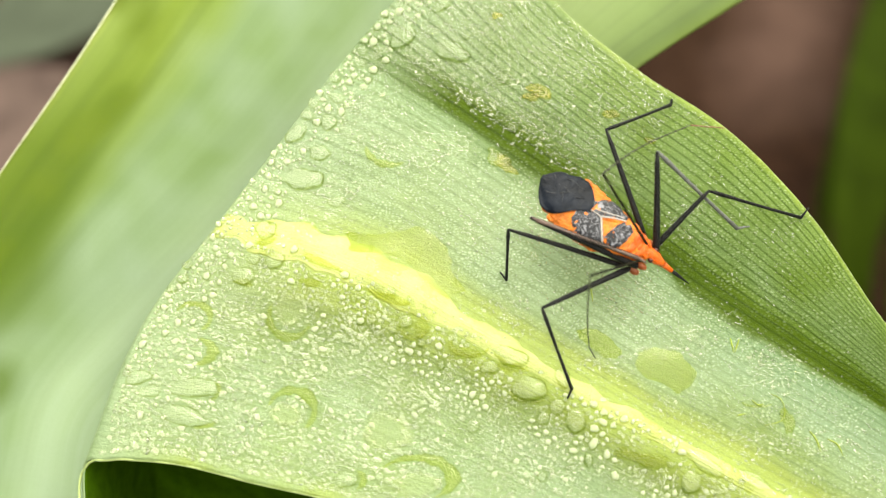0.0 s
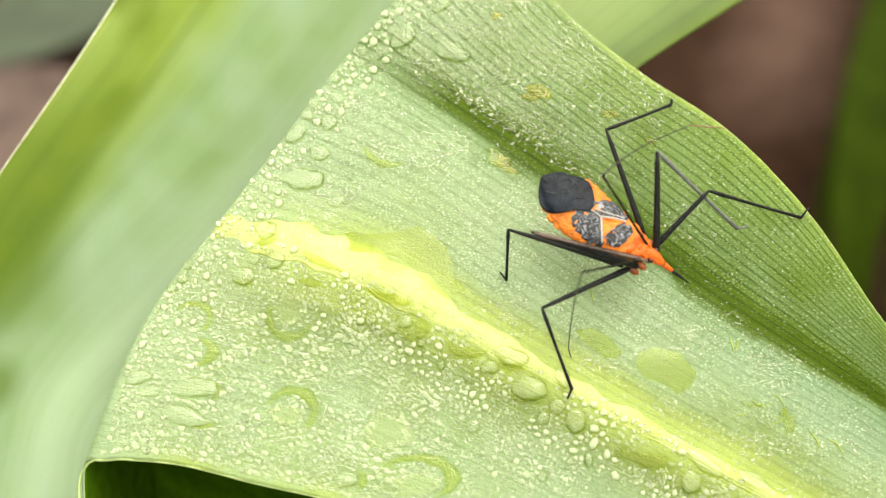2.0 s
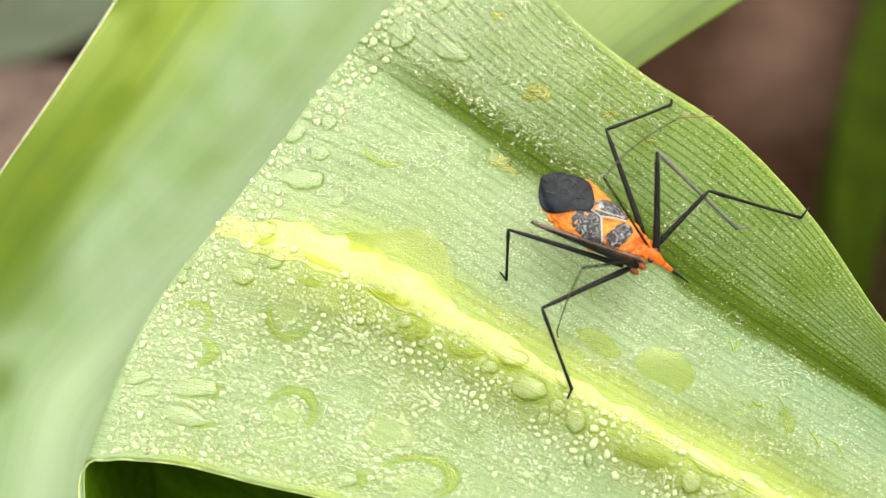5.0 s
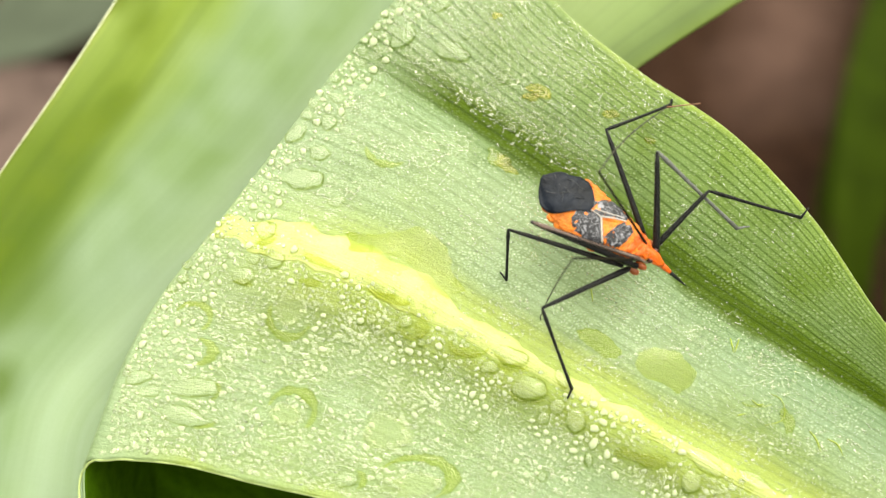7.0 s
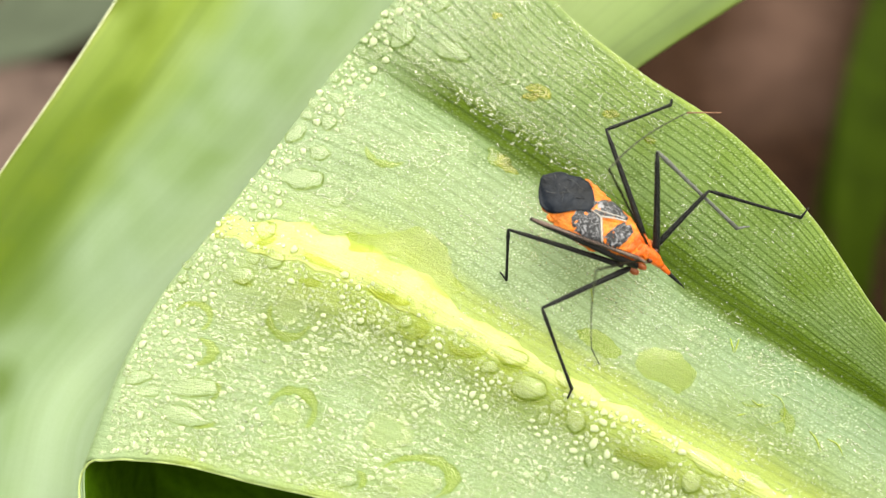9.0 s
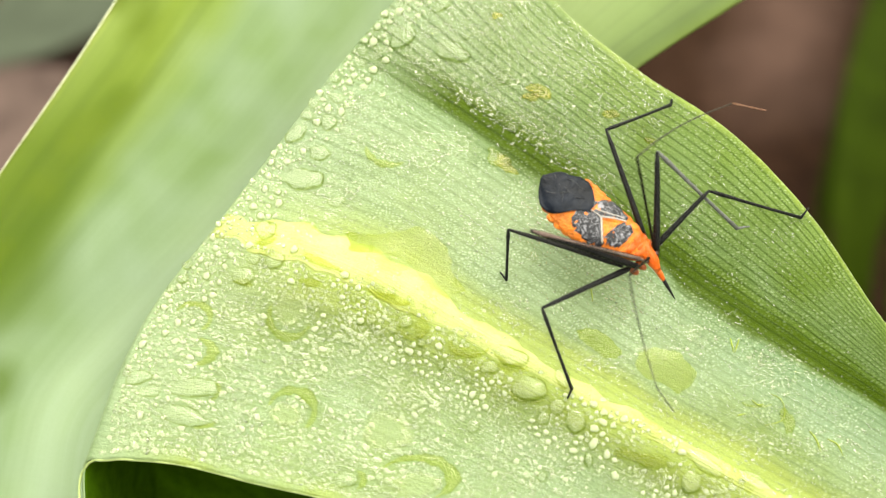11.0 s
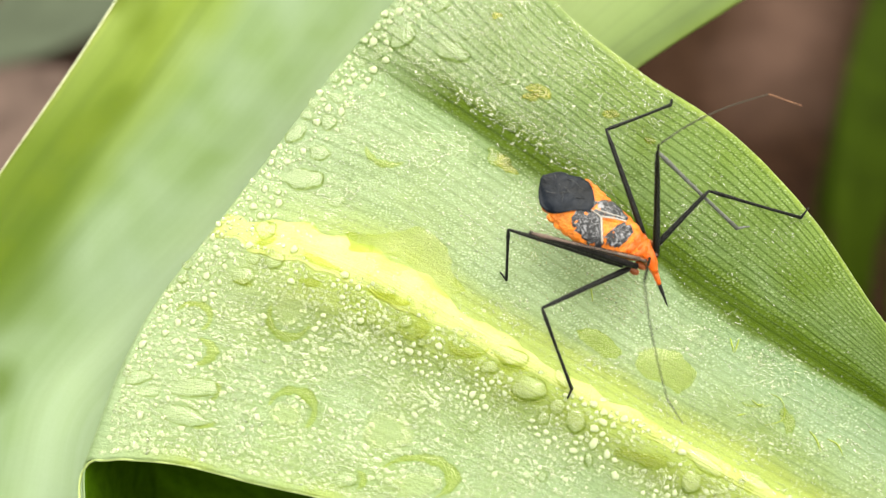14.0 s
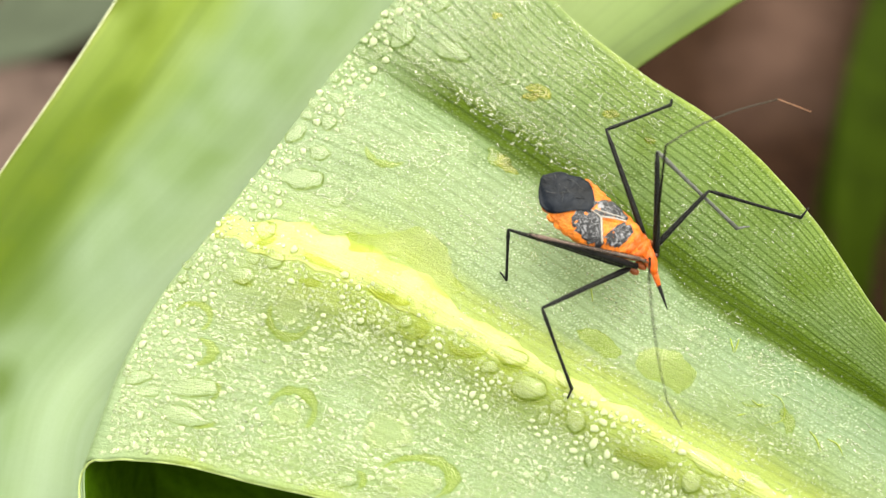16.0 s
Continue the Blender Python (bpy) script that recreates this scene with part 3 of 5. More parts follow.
# rounded fold along the start of the blade, and the part that runs back beneath
along = np.gradient(top[0, :, :2], axis=0)
along /= np.linalg.norm(along, axis=1)[:, None]
for k in range(6):
    along[1:-1] = (along[:-2] + along[1:-1] * 2 + along[2:]) / 4
along[-22:] = along[-23]
along /= np.linalg.norm(along, axis=1)[:, None]
out = np.stack([along[:, 1], -along[:, 0]], 1)
out *= np.sign((out @ np.array([-1.0, 0.6])))[:, None]
radius = 0.25 + 2.2 * w_all**7
first = top[0].copy()
shift = radius[None, :, None] * np.clip(1 - s_all / 0.12, 0, 1)[:, None, None] ** 2
top[:, :, :2] -= out[None] * shift
under = []
DOWN = np.array([0.12, -1.0])
# deep pit and unseen rising lip, added to shade the curl's mouth
lip = np.clip((w_all - 0.90) / 0.10, 0, 1)
shade_pit = 18 * np.sin(math.pi * lip**0.8) - 8 * lip**2
for d in np.linspace(1, 0, 22)[:-1]:
    run = d * (6 + 26 * w_all)
    row = np.zeros((NW, 3))
    row[:, :2] = top[0, :, :2] - out * run[:, None] + DOWN * (2 * w_all**6 + 10 * lip)[:, None]
    row[:, 2] = top[0, :, 2] - 2 * radius - 0.10 * run - shade_pit
    under.append(row)
for th in np.linspace(math.pi, 0, 14)[:-1]:
    back = (1 - math.cos(th)) / 2
    row = np.zeros((NW, 3))
    row[:, :2] = top[0, :, :2] + out * (radius * math.sin(th))[:, None] + DOWN * (2 * back * w_all**6 + 10 * lip * back**2)[:, None]
    row[:, 2] = top[0, :, 2] - radius * (1 - math.cos(th)) - shade_pit * back**3
    under.append(row)
blade = np.concatenate([np.array(under), top])
u_all = np.concatenate([np.linspace(-0.35, 0, len(under), endpoint=False), s_all])
folded = new("folded_leaf")
folded.matrix_world = LEAF
tagged(folded, "dewy green strap leaf folded over, with yellow midrib", "leaf")
tail = to_soil(top[-1], (0.75, -0.62, -0.1))
sheet("blade", np.concatenate([blade, tail]), M_LEAF, np.concatenate([u_all, np.linspace(1.02, 2.2, len(tail))]), w_all, 0.3, folded, under=M_SHADED_UNDER)


def band(w0, w1, s0, s1, tall, swell, n=110, m=11):
    """A raised band along the blade between two lines across it, rounded over its width."""
    P = np.zeros((n, m, 3))
    for i, s in enumerate(np.linspace(s0, s1, n)):
        k = swell(s)
        f = s * (NS - 1)
        i0 = min(int(f), NS - 2)
        mid = (w0 + w1) / 2
        for j in range(m):
            q = j / (m - 1) * 2 - 1
            g = np.clip(mid + (q * k + 0.25 * noise.noise((s * 24, 0.0, 8.0 + (q > 0))) * abs(q)) * (w1 - w0) / 2, 0, 1) * (NW - 1)
            j0 = min(int(g), NW - 2)
            a, c = f - i0, g - j0
            P[i, j] = (top[i0, j0] * (1 - a) + top[i0 + 1, j0] * a) * (1 - c) + (top[i0, j0 + 1] * (1 - a) + top[i0 + 1, j0 + 1] * a) * c
            P[i, j, 2] += tall * k * (1 - q * q) ** 1.5 * (1 + 0.5 * noise.noise((s * 30, q * 1.5, 0)) + 0.3 * noise.noise((s * 75, q * 3, 2))) - 0.02
    return P


rib = band(0.555, 0.612, 0.0, 1.0, 0.2, lambda s: 0.75 + 0.8 * math.exp(-((s - 0.2) / 0.14) ** 2) + 0.45 * noise.noise((s * 17, 0, 4)) + 0.3 * noise.noise((s * 45, 0, 6)))
sheet("midrib", rib, M_RIB, np.linspace(0, 1, 110), np.linspace(0, 1, 11), 0.05, folded, "raised glossy yellow midrib")
part("margin", tube(top[::2, 0] + (0, 0, -0.15), [0.10] * len(top[::2]), 8), M_RIM, folded, "pale leaf margin")
part("margin", tube(spread(np.concatenate([np.array(under)[-13::4, -1], top[2:60:4, -1]]), 60) + (0, 0, -0.12), [0.13] * 60, 8), M_RIM, folded, "pale curled leaf margin")


def tree_of(P):
    from mathutils import bvhtree
    r, c = P.shape[:2]
    return bvhtree.BVHTree.FromPolygons([tuple(v) for v in P.reshape(-1, 3)], grid_faces(r, c))


TOP, RIB = tree_of(top), tree_of(rib)


def on_leaf(x, y, tree=None):
    """Height of the folded leaf's upper face at x, y, and its slope."""
    hit = (tree or TOP).ray_cast(Vector((x, y, 60)), Vector((0, 0, -1)))
    ridge = RIB.ray_cast(Vector((x, y, 60)), Vector((0, 0, -1))) if tree is None else hit
    if ridge[0] and hit[0] and ridge[0].z > hit[0].z:
        hit = ridge
    return (hit[0].z, hit[1]) if hit[0] else (None, None)


# ---- the leaves behind it ----
def strap(name, label, left, right, depth, bow, mat, crease=0.5, n=60, m=60, root_end=-1, way=None, edge=None):
    """A plain strap leaf between two edges, with its depth along the two edges and a bowed section."""
    a, b = spread(left, n), spread(right, n)
    P = np.zeros((n, m, 3))
    t = np.linspace(0, 1, m)
    for i in range(n):
        P[i, :, :2] = a[i] + (b[i] - a[i]) * t[:, None]
        P[i, :, 2] = depth[0] + (depth[1] - depth[0]) * t + bow * np.sin(math.pi * t**0.8) - crease * np.exp(-((t - 0.22) / 0.06) ** 2)
        for j in range(m):
            P[i, j, 2] += 0.5 * noise.noise((P[i, j, 0] * 0.06, P[i, j, 1] * 0.06, 9.0))
    root = new(name)
    root.matrix_world = LEAF
    tagged(root, label, "leaf", group="leaves of the plant")
    # the blade goes on to its root in the soil
    whole, u = P, np.linspace(0, 1, n)
    if root_end:
        foot_rows = to_soil(P[-1], way)
        whole, u = np.concatenate([P, foot_rows]), np.concatenate([u, np.linspace(1.02, 2.2, len(foot_rows))])
    else:
        foot_rows = to_soil(P[0], way)
        whole, u = np.concatenate([foot_rows[::-1], P]), np.concatenate([np.linspace(-1.2, -0.02, len(foot_rows)), u])
    sheet("blade", whole, mat, u, t, 0.4, root)
    part("margin", tube(whole[:, 0] + (0, 0, 0.1 if edge else -0.1), [0.38 if edge else 0.2] * len(whole), 8), edge or M_RIM, root, "pale leaf margin")
    return P


P_LEFT = strap("strap_leaf", "pale waxy green strap leaf beneath the folded one", [(-25.0, 62.0), (-32.7, 46.6), (-38.5, 34.4), (-43.5, 24.8), (-50.4, 12.1), (-58.5, -3.3), (-71.0, -28.0)],
      [(30.0, 52.0), (10.0, 30.0), (-8.0, 8.0), (-28.0, -11.0), (-34.8, -19.0), (-35.6, -30.0), (-38.0, -56.0)], (-10.8, -8.0), 4.5, M_BACK, way=(-0.42, -0.9, -0.2), edge=M_EDGE)
strap("strap_leaf", "yellow-green strap leaf passing behind the folded one", [(4.0, 9.0), (23.8, 25.9), (35.7, 33.9), (45.7, 40.7), (75.0, 60.0)], [(-6.0, 14.0), (4.9, 24.0), (13.0, 34.0), (24.0, 46.0), (44.0, 66.0)], (-11.0, -8.0), 1.5, M_BEHIND, crease=0.0, root_end=0, way=(-0.3, -0.3, -0.9))

# ---- the insect ----
BUG = Vector((18.0, -1.0, 0.0))
bug = new("assassin_bug")
bug.matrix_world = LEAF @ Matrix.Translation(BUG * MM)
tagged(bug, "orange and black assassin bug with long thin black legs", "insect")


def at(*p):
    return np.array(p, float) - np.array(BUG)


TAIL, NECK = at(10.19, 5.36, 6.9), at(20.42, -2.28, 6.1)
AX = (NECK - TAIL) / np.linalg.norm(NECK - TAIL)
LAT = np.cross((0.0, 0.0, 1.0), AX)
LAT /= np.linalg.norm(LAT)
UPV = np.cross(AX, LAT)
LEN = float(np.linalg.norm(NECK - TAIL))
ST = (0.0, 0.05, 0.12, 0.2, 0.35, 0.5, 0.65, 0.8, 0.93, 1.0)
HALF = (0.7, 1.3, 1.8, 2.1, 2.1, 2.05, 1.98, 1.6, 1.1, 0.65)
RISE = (0.35, 0.5, 0.65, 0.8, 0.95, 1.1, 1.25, 1.15, 0.8, 0.5)


def flare(x):
    """How far the belly bulges to the insect's right."""
    return 0.45 * math.sin(math.pi * min(1, max(0, (x - 0.05) / 0.95)))


def body_point(x, y, lift=0.0):
    """A point on the back: x from the tail (0) to the neck (1), y across in half widths."""
    hw, rise = float(herm(ST, HALF, [x])[0]), float(herm(ST, RISE, [x])[0])
    c = math.sqrt(max(0.0, 1 - min(1, y * y)))
    wide = flare(x)
    return TAIL + AX * (x * LEN) + LAT * (y * (hw + wide + lift * 0.6) - wide) + UPV * (rise * c + lift)


def shell(x0, x1, yl, yr, lift, n=22, m=14, thick=0.12, lumps=0.0, ragged=0.0):
    """A plate on the back between two side lines yl(x), yr(x), with a rim."""
    vs, fs = [], []
    for layer in (lift, lift - thick):
        for i in range(n):
            x = x0 + (x1 - x0) * i / (n - 1)
            for j in range(m):
                t = j / (m - 1)
                low, high = (yl(x), yr(x)) if not ragged else (yl(x) + ragged * (noise.noise((x * 34, 1.0, x1)) + 0.6 * noise.noise((x * 80, 4.0, x1))), yr(x) + ragged * (noise.noise((x * 34, 7.0, x1)) + 0.6 * noise.noise((x * 80, 9.0, x1))))
                y = low + (high - low) * t
                x_here = x + (0.06 * ragged * (1 - 2 * i / (n - 1)) * noise.noise((y * 7, 2.0, x1)) if ragged else 0.0)
                knob = lumps * (noise.noise((x * 22, y * 1.8, lift * 9)) + 0.5 * noise.noise((x * 55, y * 4.5, 3.0)))
                vs.append(body_point(x_here, y, layer + knob) * MM)
    k = n * m
    fs = grid_faces(n, m) + [tuple(i + k for i in f)[::-1] for f in grid_faces(n, m)]
    rim = [j for j in range(m)] + [i * m + m - 1 for i in range(1, n)] + [(n - 1) * m + j for j in range(m - 2, -1, -1)] + [i * m for i in range(n - 2, 0, -1)]
    fs += [(rim[i], rim[i - 1], rim[i - 1] + k, rim[i] + k) for i in range(len(rim))]
    return vs, fs


def abdomen():
    vs, fs = [], []
    n, seg = 30, 24
    for i in range(n):
        x = i / (n - 1)
        hw, rise = float(herm(ST, HALF, [x])[0]), float(herm(ST, RISE, [x])[0])
        for k in range(seg):
            a = 2 * math.pi * k / seg
            up = math.sin(a)
            wide, belly = flare(x), 0.22 * math.sin(math.pi * min(1, max(0, (x - 0.08) / 0.6)))
            vs.append((TAIL + AX * (x * LEN) + LAT * ((hw + wide + belly) * math.cos(a) - wide - belly) + UPV * (rise * up if up > 0 else rise * 1.9 * up)) * MM)
    for i in range(n - 1):
        fs += [(i * seg + k, i * seg + (k + 1) % seg, (i + 1) * seg + (k + 1) % seg, (i + 1) * seg + k) for k in range(seg)]
    fs += [tuple(range(seg))[::-1], tuple(range((n - 1) * seg, n * seg))]
    return vs, fs


part("abdomen", abdomen(), M_ORANGE, bug, "orange abdomen and thorax")
# scalloped side border of the belly
for side, x, wide in [(-1, 0.15 + 0.075 * i, 0.34) for i in range(7)] + [(1, 0.29 + 0.065 * i, 0.30) for i in range(4)]:
    swell = 0.28 * math.sin(math.pi * min(1, max(0, (0.50 - x) / 0.42)))
    bm = bmesh.new()
    bmesh.ops.create_uvsphere(bm, u_segments=12, v_segments=8, radius=1.0, matrix=Matrix.Translation(Vector(body_point(x, side) + LAT * side * swell - UPV * 0.2) * MM) @ Matrix(np.column_stack([AX, LAT, UPV]).tolist()).to_4x4() @ Matrix.Diagonal((0.58 * MM, wide * MM, 0.30 * MM, 1)))
    part("belly_segment", bm, M_ORANGE, bug)


def steps(*knots):
    """A piecewise straight line through (x, y) knots, as a function."""
    xs, ys = zip(*knots)
    return lambda x: float(np.interp(x, xs, ys))


def flowing(*knots):
    """A smooth line through (x, y) knots, as a function."""
    xs, ys = zip(*knots)
    return lambda x: float(herm(xs, ys, [x])[0])


part("wing_membrane", shell(-0.03, 0.43, flowing((-0.03, -0.7), (0.0, -1.3), (0.042, -1.42), (0.138, -1.18), (0.229, -0.86), (0.343, -0.26), (0.43, 0.04)), flowing((-0.03, 0.2), (0.002, 0.66), (0.131, 0.83), (0.235, 0.98), (0.317, 0.92), (0.387, 0.60), (0.43, 0.28)), 0.26, 40, 20, 0.16, 0.10), M_BLACK, bug, "black wrinkled wing membrane")
for pts in ([(0.04, 0.5), (0.13, 0.15), (0.22, 0.10), (0.33, 0.25)], [(0.06, -0.75), (0.12, -0.35), (0.22, 0.10)], [(0.13, 0.15), (0.20, -0.30), (0.25, -0.65)], [(0.10, 0.75), (0.20, 0.55), (0.30, 0.62)]):
    part("wing_vein", tube([body_point(x, y + 0.05 * math.sin(40 * x), 0.25) for x, y in spread(pts, 12)], [0.05] * 12, 6), M_VEIN, bug, "raised vein of the wing membrane")
right_wing = part("forewing", shell(0.16, 0.68, steps((0.16, -1.02), (0.68, -1.0)), steps((0.16, -0.3), (0.5, 0.0), (0.68, -0.5)), 0.12, 34, 14), M_ORANGE, bug, "orange leathery forewing")
left_wing = part("forewing", shell(0.24, 0.72, steps((0.24, 0.3), (0.5, 0.02), (0.72, 0.45)), steps((0.24, 1.0), (0.72, 1.0)), 0.12, 34, 14), M_ORANGE, bug, "orange leathery forewing")
part("dark_patch", shell(0.345, 0.66, flowing((0.345, -0.55), (0.40, -0.80), (0.534, -0.98), (0.66, -0.95)), flowing((0.345, 0.0), (0.37, 0.10), (0.43, 0.12), (0.52, 0.12), (0.58, -0.2), (0.66, -0.68)), 0.17, 44, 16, 0.12, 0.10, 0.16), M_GREY, right_wing, "grey-black wrinkled patch")
part("dark_patch", shell(0.34, 0.70, flowing((0.34, -0.02), (0.36, -0.05), (0.43, 0.06), (0.515, 0.10), (0.60, 0.32), (0.70, 0.58)), flowing((0.34, 0.40), (0.36, 0.50), (0.44, 0.62), (0.507, 0.97), (0.60, 0.92), (0.70, 0.74)), 0.17, 44, 16, 0.12, 0.10, 0.13), M_GREY, left_wing, "grey-black wrinkled patch")
for pts, thick in (([(0.515, 0.10), (0.60, 0.34), (0.70, 0.60)], 0.085), ([(0.525, 0.11), (0.58, -0.25), (0.65, -0.70)], 0.085), ([(0.40, 0.08), (0.45, 0.12), (0.515, 0.11)], 0.06), ([(0.45, 0.24), (0.55, 0.40), (0.68, 0.66)], 0.05)):
    line = spread(pts, 10)
    part("suture", tube([body_point(x, y, 0.19) for x, y in line], [thick] * 10, 6), M_SUTURE, bug, "pale wing seam")
part("scutellum", shell(0.53, 0.69, steps((0.53, -0.06), (0.69, -0.75)), steps((0.53, 0.02), (0.69, 0.36)), 0.15, 20, 12), M_ORANGE, bug)
part("pronotum", shell(0.655, 0.835, steps((0.655, -1.0), (0.835, -1.0)), steps((0.655, 1.0), (0.835, 1.0)), 0.13, 30, 22, 0.12, 0.11), M_ORANGE, bug, "orange thorax shield")
part("front_lobe", shell(0.825, 0.985, steps((0.825, -1.0), (0.985, -1.0)), steps((0.825, 1.0), (0.985, 1.0)), 0.12, 30, 26, 0.12, 0.24), M_RED, bug, "knobbly reddish front lobe of the thorax")
part("dark_patch", shell(0.635, 0.79, steps((0.635, -0.46), (0.69, -0.68), (0.768, -0.62), (0.79, -0.2)), steps((0.635, -0.36), (0.66, 0.18), (0.70, 0.50), (0.775, 0.58), (0.79, 0.45)), 0.20, 40, 18, 0.12, 0.10, 0.16), M_GREY, bug, "grey-black patch of the thorax")
for q in (at(18.95, -3.50, 4.9), at(19.63, -3.10, 5.3), at(20.6, -0.9, 5.4), at(20.9, -1.9, 5.3)):
    bm = bmesh.new()
    bmesh.ops.create_uvsphere(bm, u_segments=14, v_segments=10, radius=1.0, matrix=Matrix.Translation(Vector(q) * MM) @ Matrix(np.column_stack([AX, LAT, UPV]).tolist()).to_4x4() @ Matrix.Diagonal((0.66 * MM, 0.40 * MM, 0.42 * MM, 1)))
    part("coxa", bm, M_COXA, bug, "brownish orange hip joint")


# legs: hip, knee, ankle, claw
def leg(name_label, hip, knee, ankle, claw, thick, mats):
    hip, knee, ankle, claw = [np.array(q, float) for q in (hip, knee, ankle, claw)]
    femur = spread([hip, hip * 0.5 + knee * 0.5 + (0, 0, 0.15), knee], 9)
    lg = part("leg", tube(femur, [thick * k for k in (1.0, 1.25, 1.2, 1.12, 1.05, 1.0, 0.92, 0.88, 0.55)]), mats[0], bug, name_label)
    part("tibia", tube(spread([knee, knee * 0.5 + ankle * 0.5 + (0, 0, -0.12), ankle], 9), [thick * k for k in (0.5, 0.85, 0.7, 0.65, 0.62, 0.62, 0.62, 0.66, 0.75)]), mats[1], lg)
    part("tarsus", tube(spread([ankle, ankle * 0.4 + claw * 0.6 + (0, 0, 0.1), claw], 6), np.linspace(0.55, 0.3, 6) * thick, 8), mats[1], lg)
    return lg


def foot(x, y, lift=0.12):
    z, _ = on_leaf(x, y)
    return at(x, y, (z if z is not None else 0) + lift)


LK = (M_LEG, M_LEG)
leg("black hind leg", at(20.2, -0.4, 5.1), at(16.3, 10.2, 8.0), foot(24.2, 15.5, 0.6), foot(24.7, 17.0), 0.26, LK)
leg("black middle leg", at(20.8, -1.5, 5.0), at(26.2, 3.8, 8.0), foot(36.9, 2.8, 0.5), foot(36.9, 2.8, 0.9) + (0.75, 0.95, 0.0), 0.26, LK)
leg("black front leg with grey shin, raised", at(21.2, -2.2, 5.3), at(20.75, 6.85, 11.0), at(29.5, 0.8, 5.0), at(30.9, 1.2, 4.3), 0.29, (M_LEG, M_TIBIA))
leg("black hind leg", at(17.9, -3.1, 5.1), at(6.5, 0.4, 6.0), foot(6.5, -3.6, 0.5), foot(5.9, -2.6), 0.24, LK)
leg("black middle leg", at(19.0, -3.1, 4.9), at(9.6, -7.8, 7.0), foot(12.8, -14.9, 0.4), foot(12.4, -15.8), 0.26, LK)
front_leg = leg("brown-black front leg folded back along the body", (0, 0, 0), (11.75, 0, 0), (0.6, -0.40, 1.35), (-0.5, -0.35, 1.1), 0.30, (M_LEG, M_BROWN))
for side in (-0.15, 0.0, 0.15):
    part("ridge", tube(spread([(11.6, side, 0.08), (6.1, side - 0.2, 0.72), (0.8, side - 0.4, 1.45)], 9), [0.045] * 9, 6), M_LEG, front_leg, "dark ridge along the folded shin")

# head, turning on the neck; built pointing along +x
head = part("head", tube([(-0.9, 0, 0), (-0.2, 0, 0.05), (0.5, 0, 0.12), (1.1, 0, 0.1), (1.7, 0, 0.0), (2.3, 0, -0.05)], (0.6, 0.55, 0.66, 0.62, 0.45, 0.32), 16), M_RED, bug, "reddish orange head")
part("rostrum", tube([(2.2, 0, -0.05), (2.8, 0, -0.05), (3.5, 0, -0.04)], (0.33, 0.28, 0.22), 12), M_RED, head)
part("rostrum_tip", tube([(3.45, 0, -0.04), (4.6, 0, -0.02), (6.0, 0, 0)], (0.22, 0.17, 0.04), 10), M_LEG, head, "black pointed beak tip")
for sgn in (-1, 1):
    bm = bmesh.new()
    bmesh.ops.create_uvsphere(bm, u_segments=14, v_segments=10, radius=0.32 * MM, matrix=Matrix.Translation(Vector((0.55, sgn * 0.55, 0.25)) * MM))
    part("eye", bm, M_EYE, head, "dark round eye")


# antennae: a long first joint, then a thin bent whip; both built along +x
SCAPE, WHIP, END = 11.0, 13.0, 3.35


def antenna(label, kink, bow, tip, thin):
    a = part("antenna", tube([(t * SCAPE, 0, 0) for t in np.linspace(0, 1, 8)], np.linspace(0.145, 0.115, 8), 8), M_ANTENNA, bug, label)
    whip = part("whip", tube(spread([(0, 0, 0), (3.5, -0.85 * bow, 0), (8, -bow, 0), (WHIP, 0, 0)], 14), np.linspace(0.085, 0.055, 14), 8), thin, a)
    k = radians(kink)
    part("whip_end", tube(spread([(WHIP, 0, 0), (WHIP + END * 0.5 * math.cos(k), END * 0.5 * math.sin(k), 0), (WHIP + END * math.cos(k), END * math.sin(k), 0)], 6), np.linspace(0.075, 0.05, 6), 8), tip, whip, "thin antenna end")
    return a, whip


left_antenna, left_whip = antenna("thin dark antenna with reddish end", 54, 0.65, M_TIP, M_WHIP)
right_antenna, right_whip = antenna("thin dark antenna over the leaf", 18, 0.2, M_PALEWHIP, M_PALEWHIP)


# ---- water on the folded leaf ----
LENS_DROPS = (
    (-14.7, 7.6, 2.15, 1.28, 0), (-4.4, 24.1, 1.74, 1.16, 45), (1.0, 22.3, 2.09, 1.16, -15), (-15.7, 12.7, 1.34, 0.81, 38), (-12.2, 14.0, 0.93, 0.87, 0), (-11.4, 16.8, 0.87, 0.58, -20),
    (-8.8, 22.5, 0.58, 0.52, 0), (-9.0, 21.0, 0.64, 0.52, 0), (-11.7, 19.2, 0.64, 0.64, 0), (-7.2, 21.9, 0.76, 0.52, 20), (-14.5, 14.8, 0.76, 0.58, 0), (-13.9, 16.2, 0.58, 0.58, 0),
    (-18.4, 1.9, 1.05, 1.16, 60), (-17.4, -1.4, 1.05, 0.93, 0), (-13.1, 10.5, 1.16, 0.87, 0), (-25.0, -14.6, 2.44, 1.05, 2), (-26.0, -17.4, 2.33, 1.05, -20), (-30.8, -13.5, 1.28, 0.81, 10),
    (-29.5, -14.9, 1.16, 0.64, 5), (-11.2, 5.1, 1.05, 0.52, 10),
)
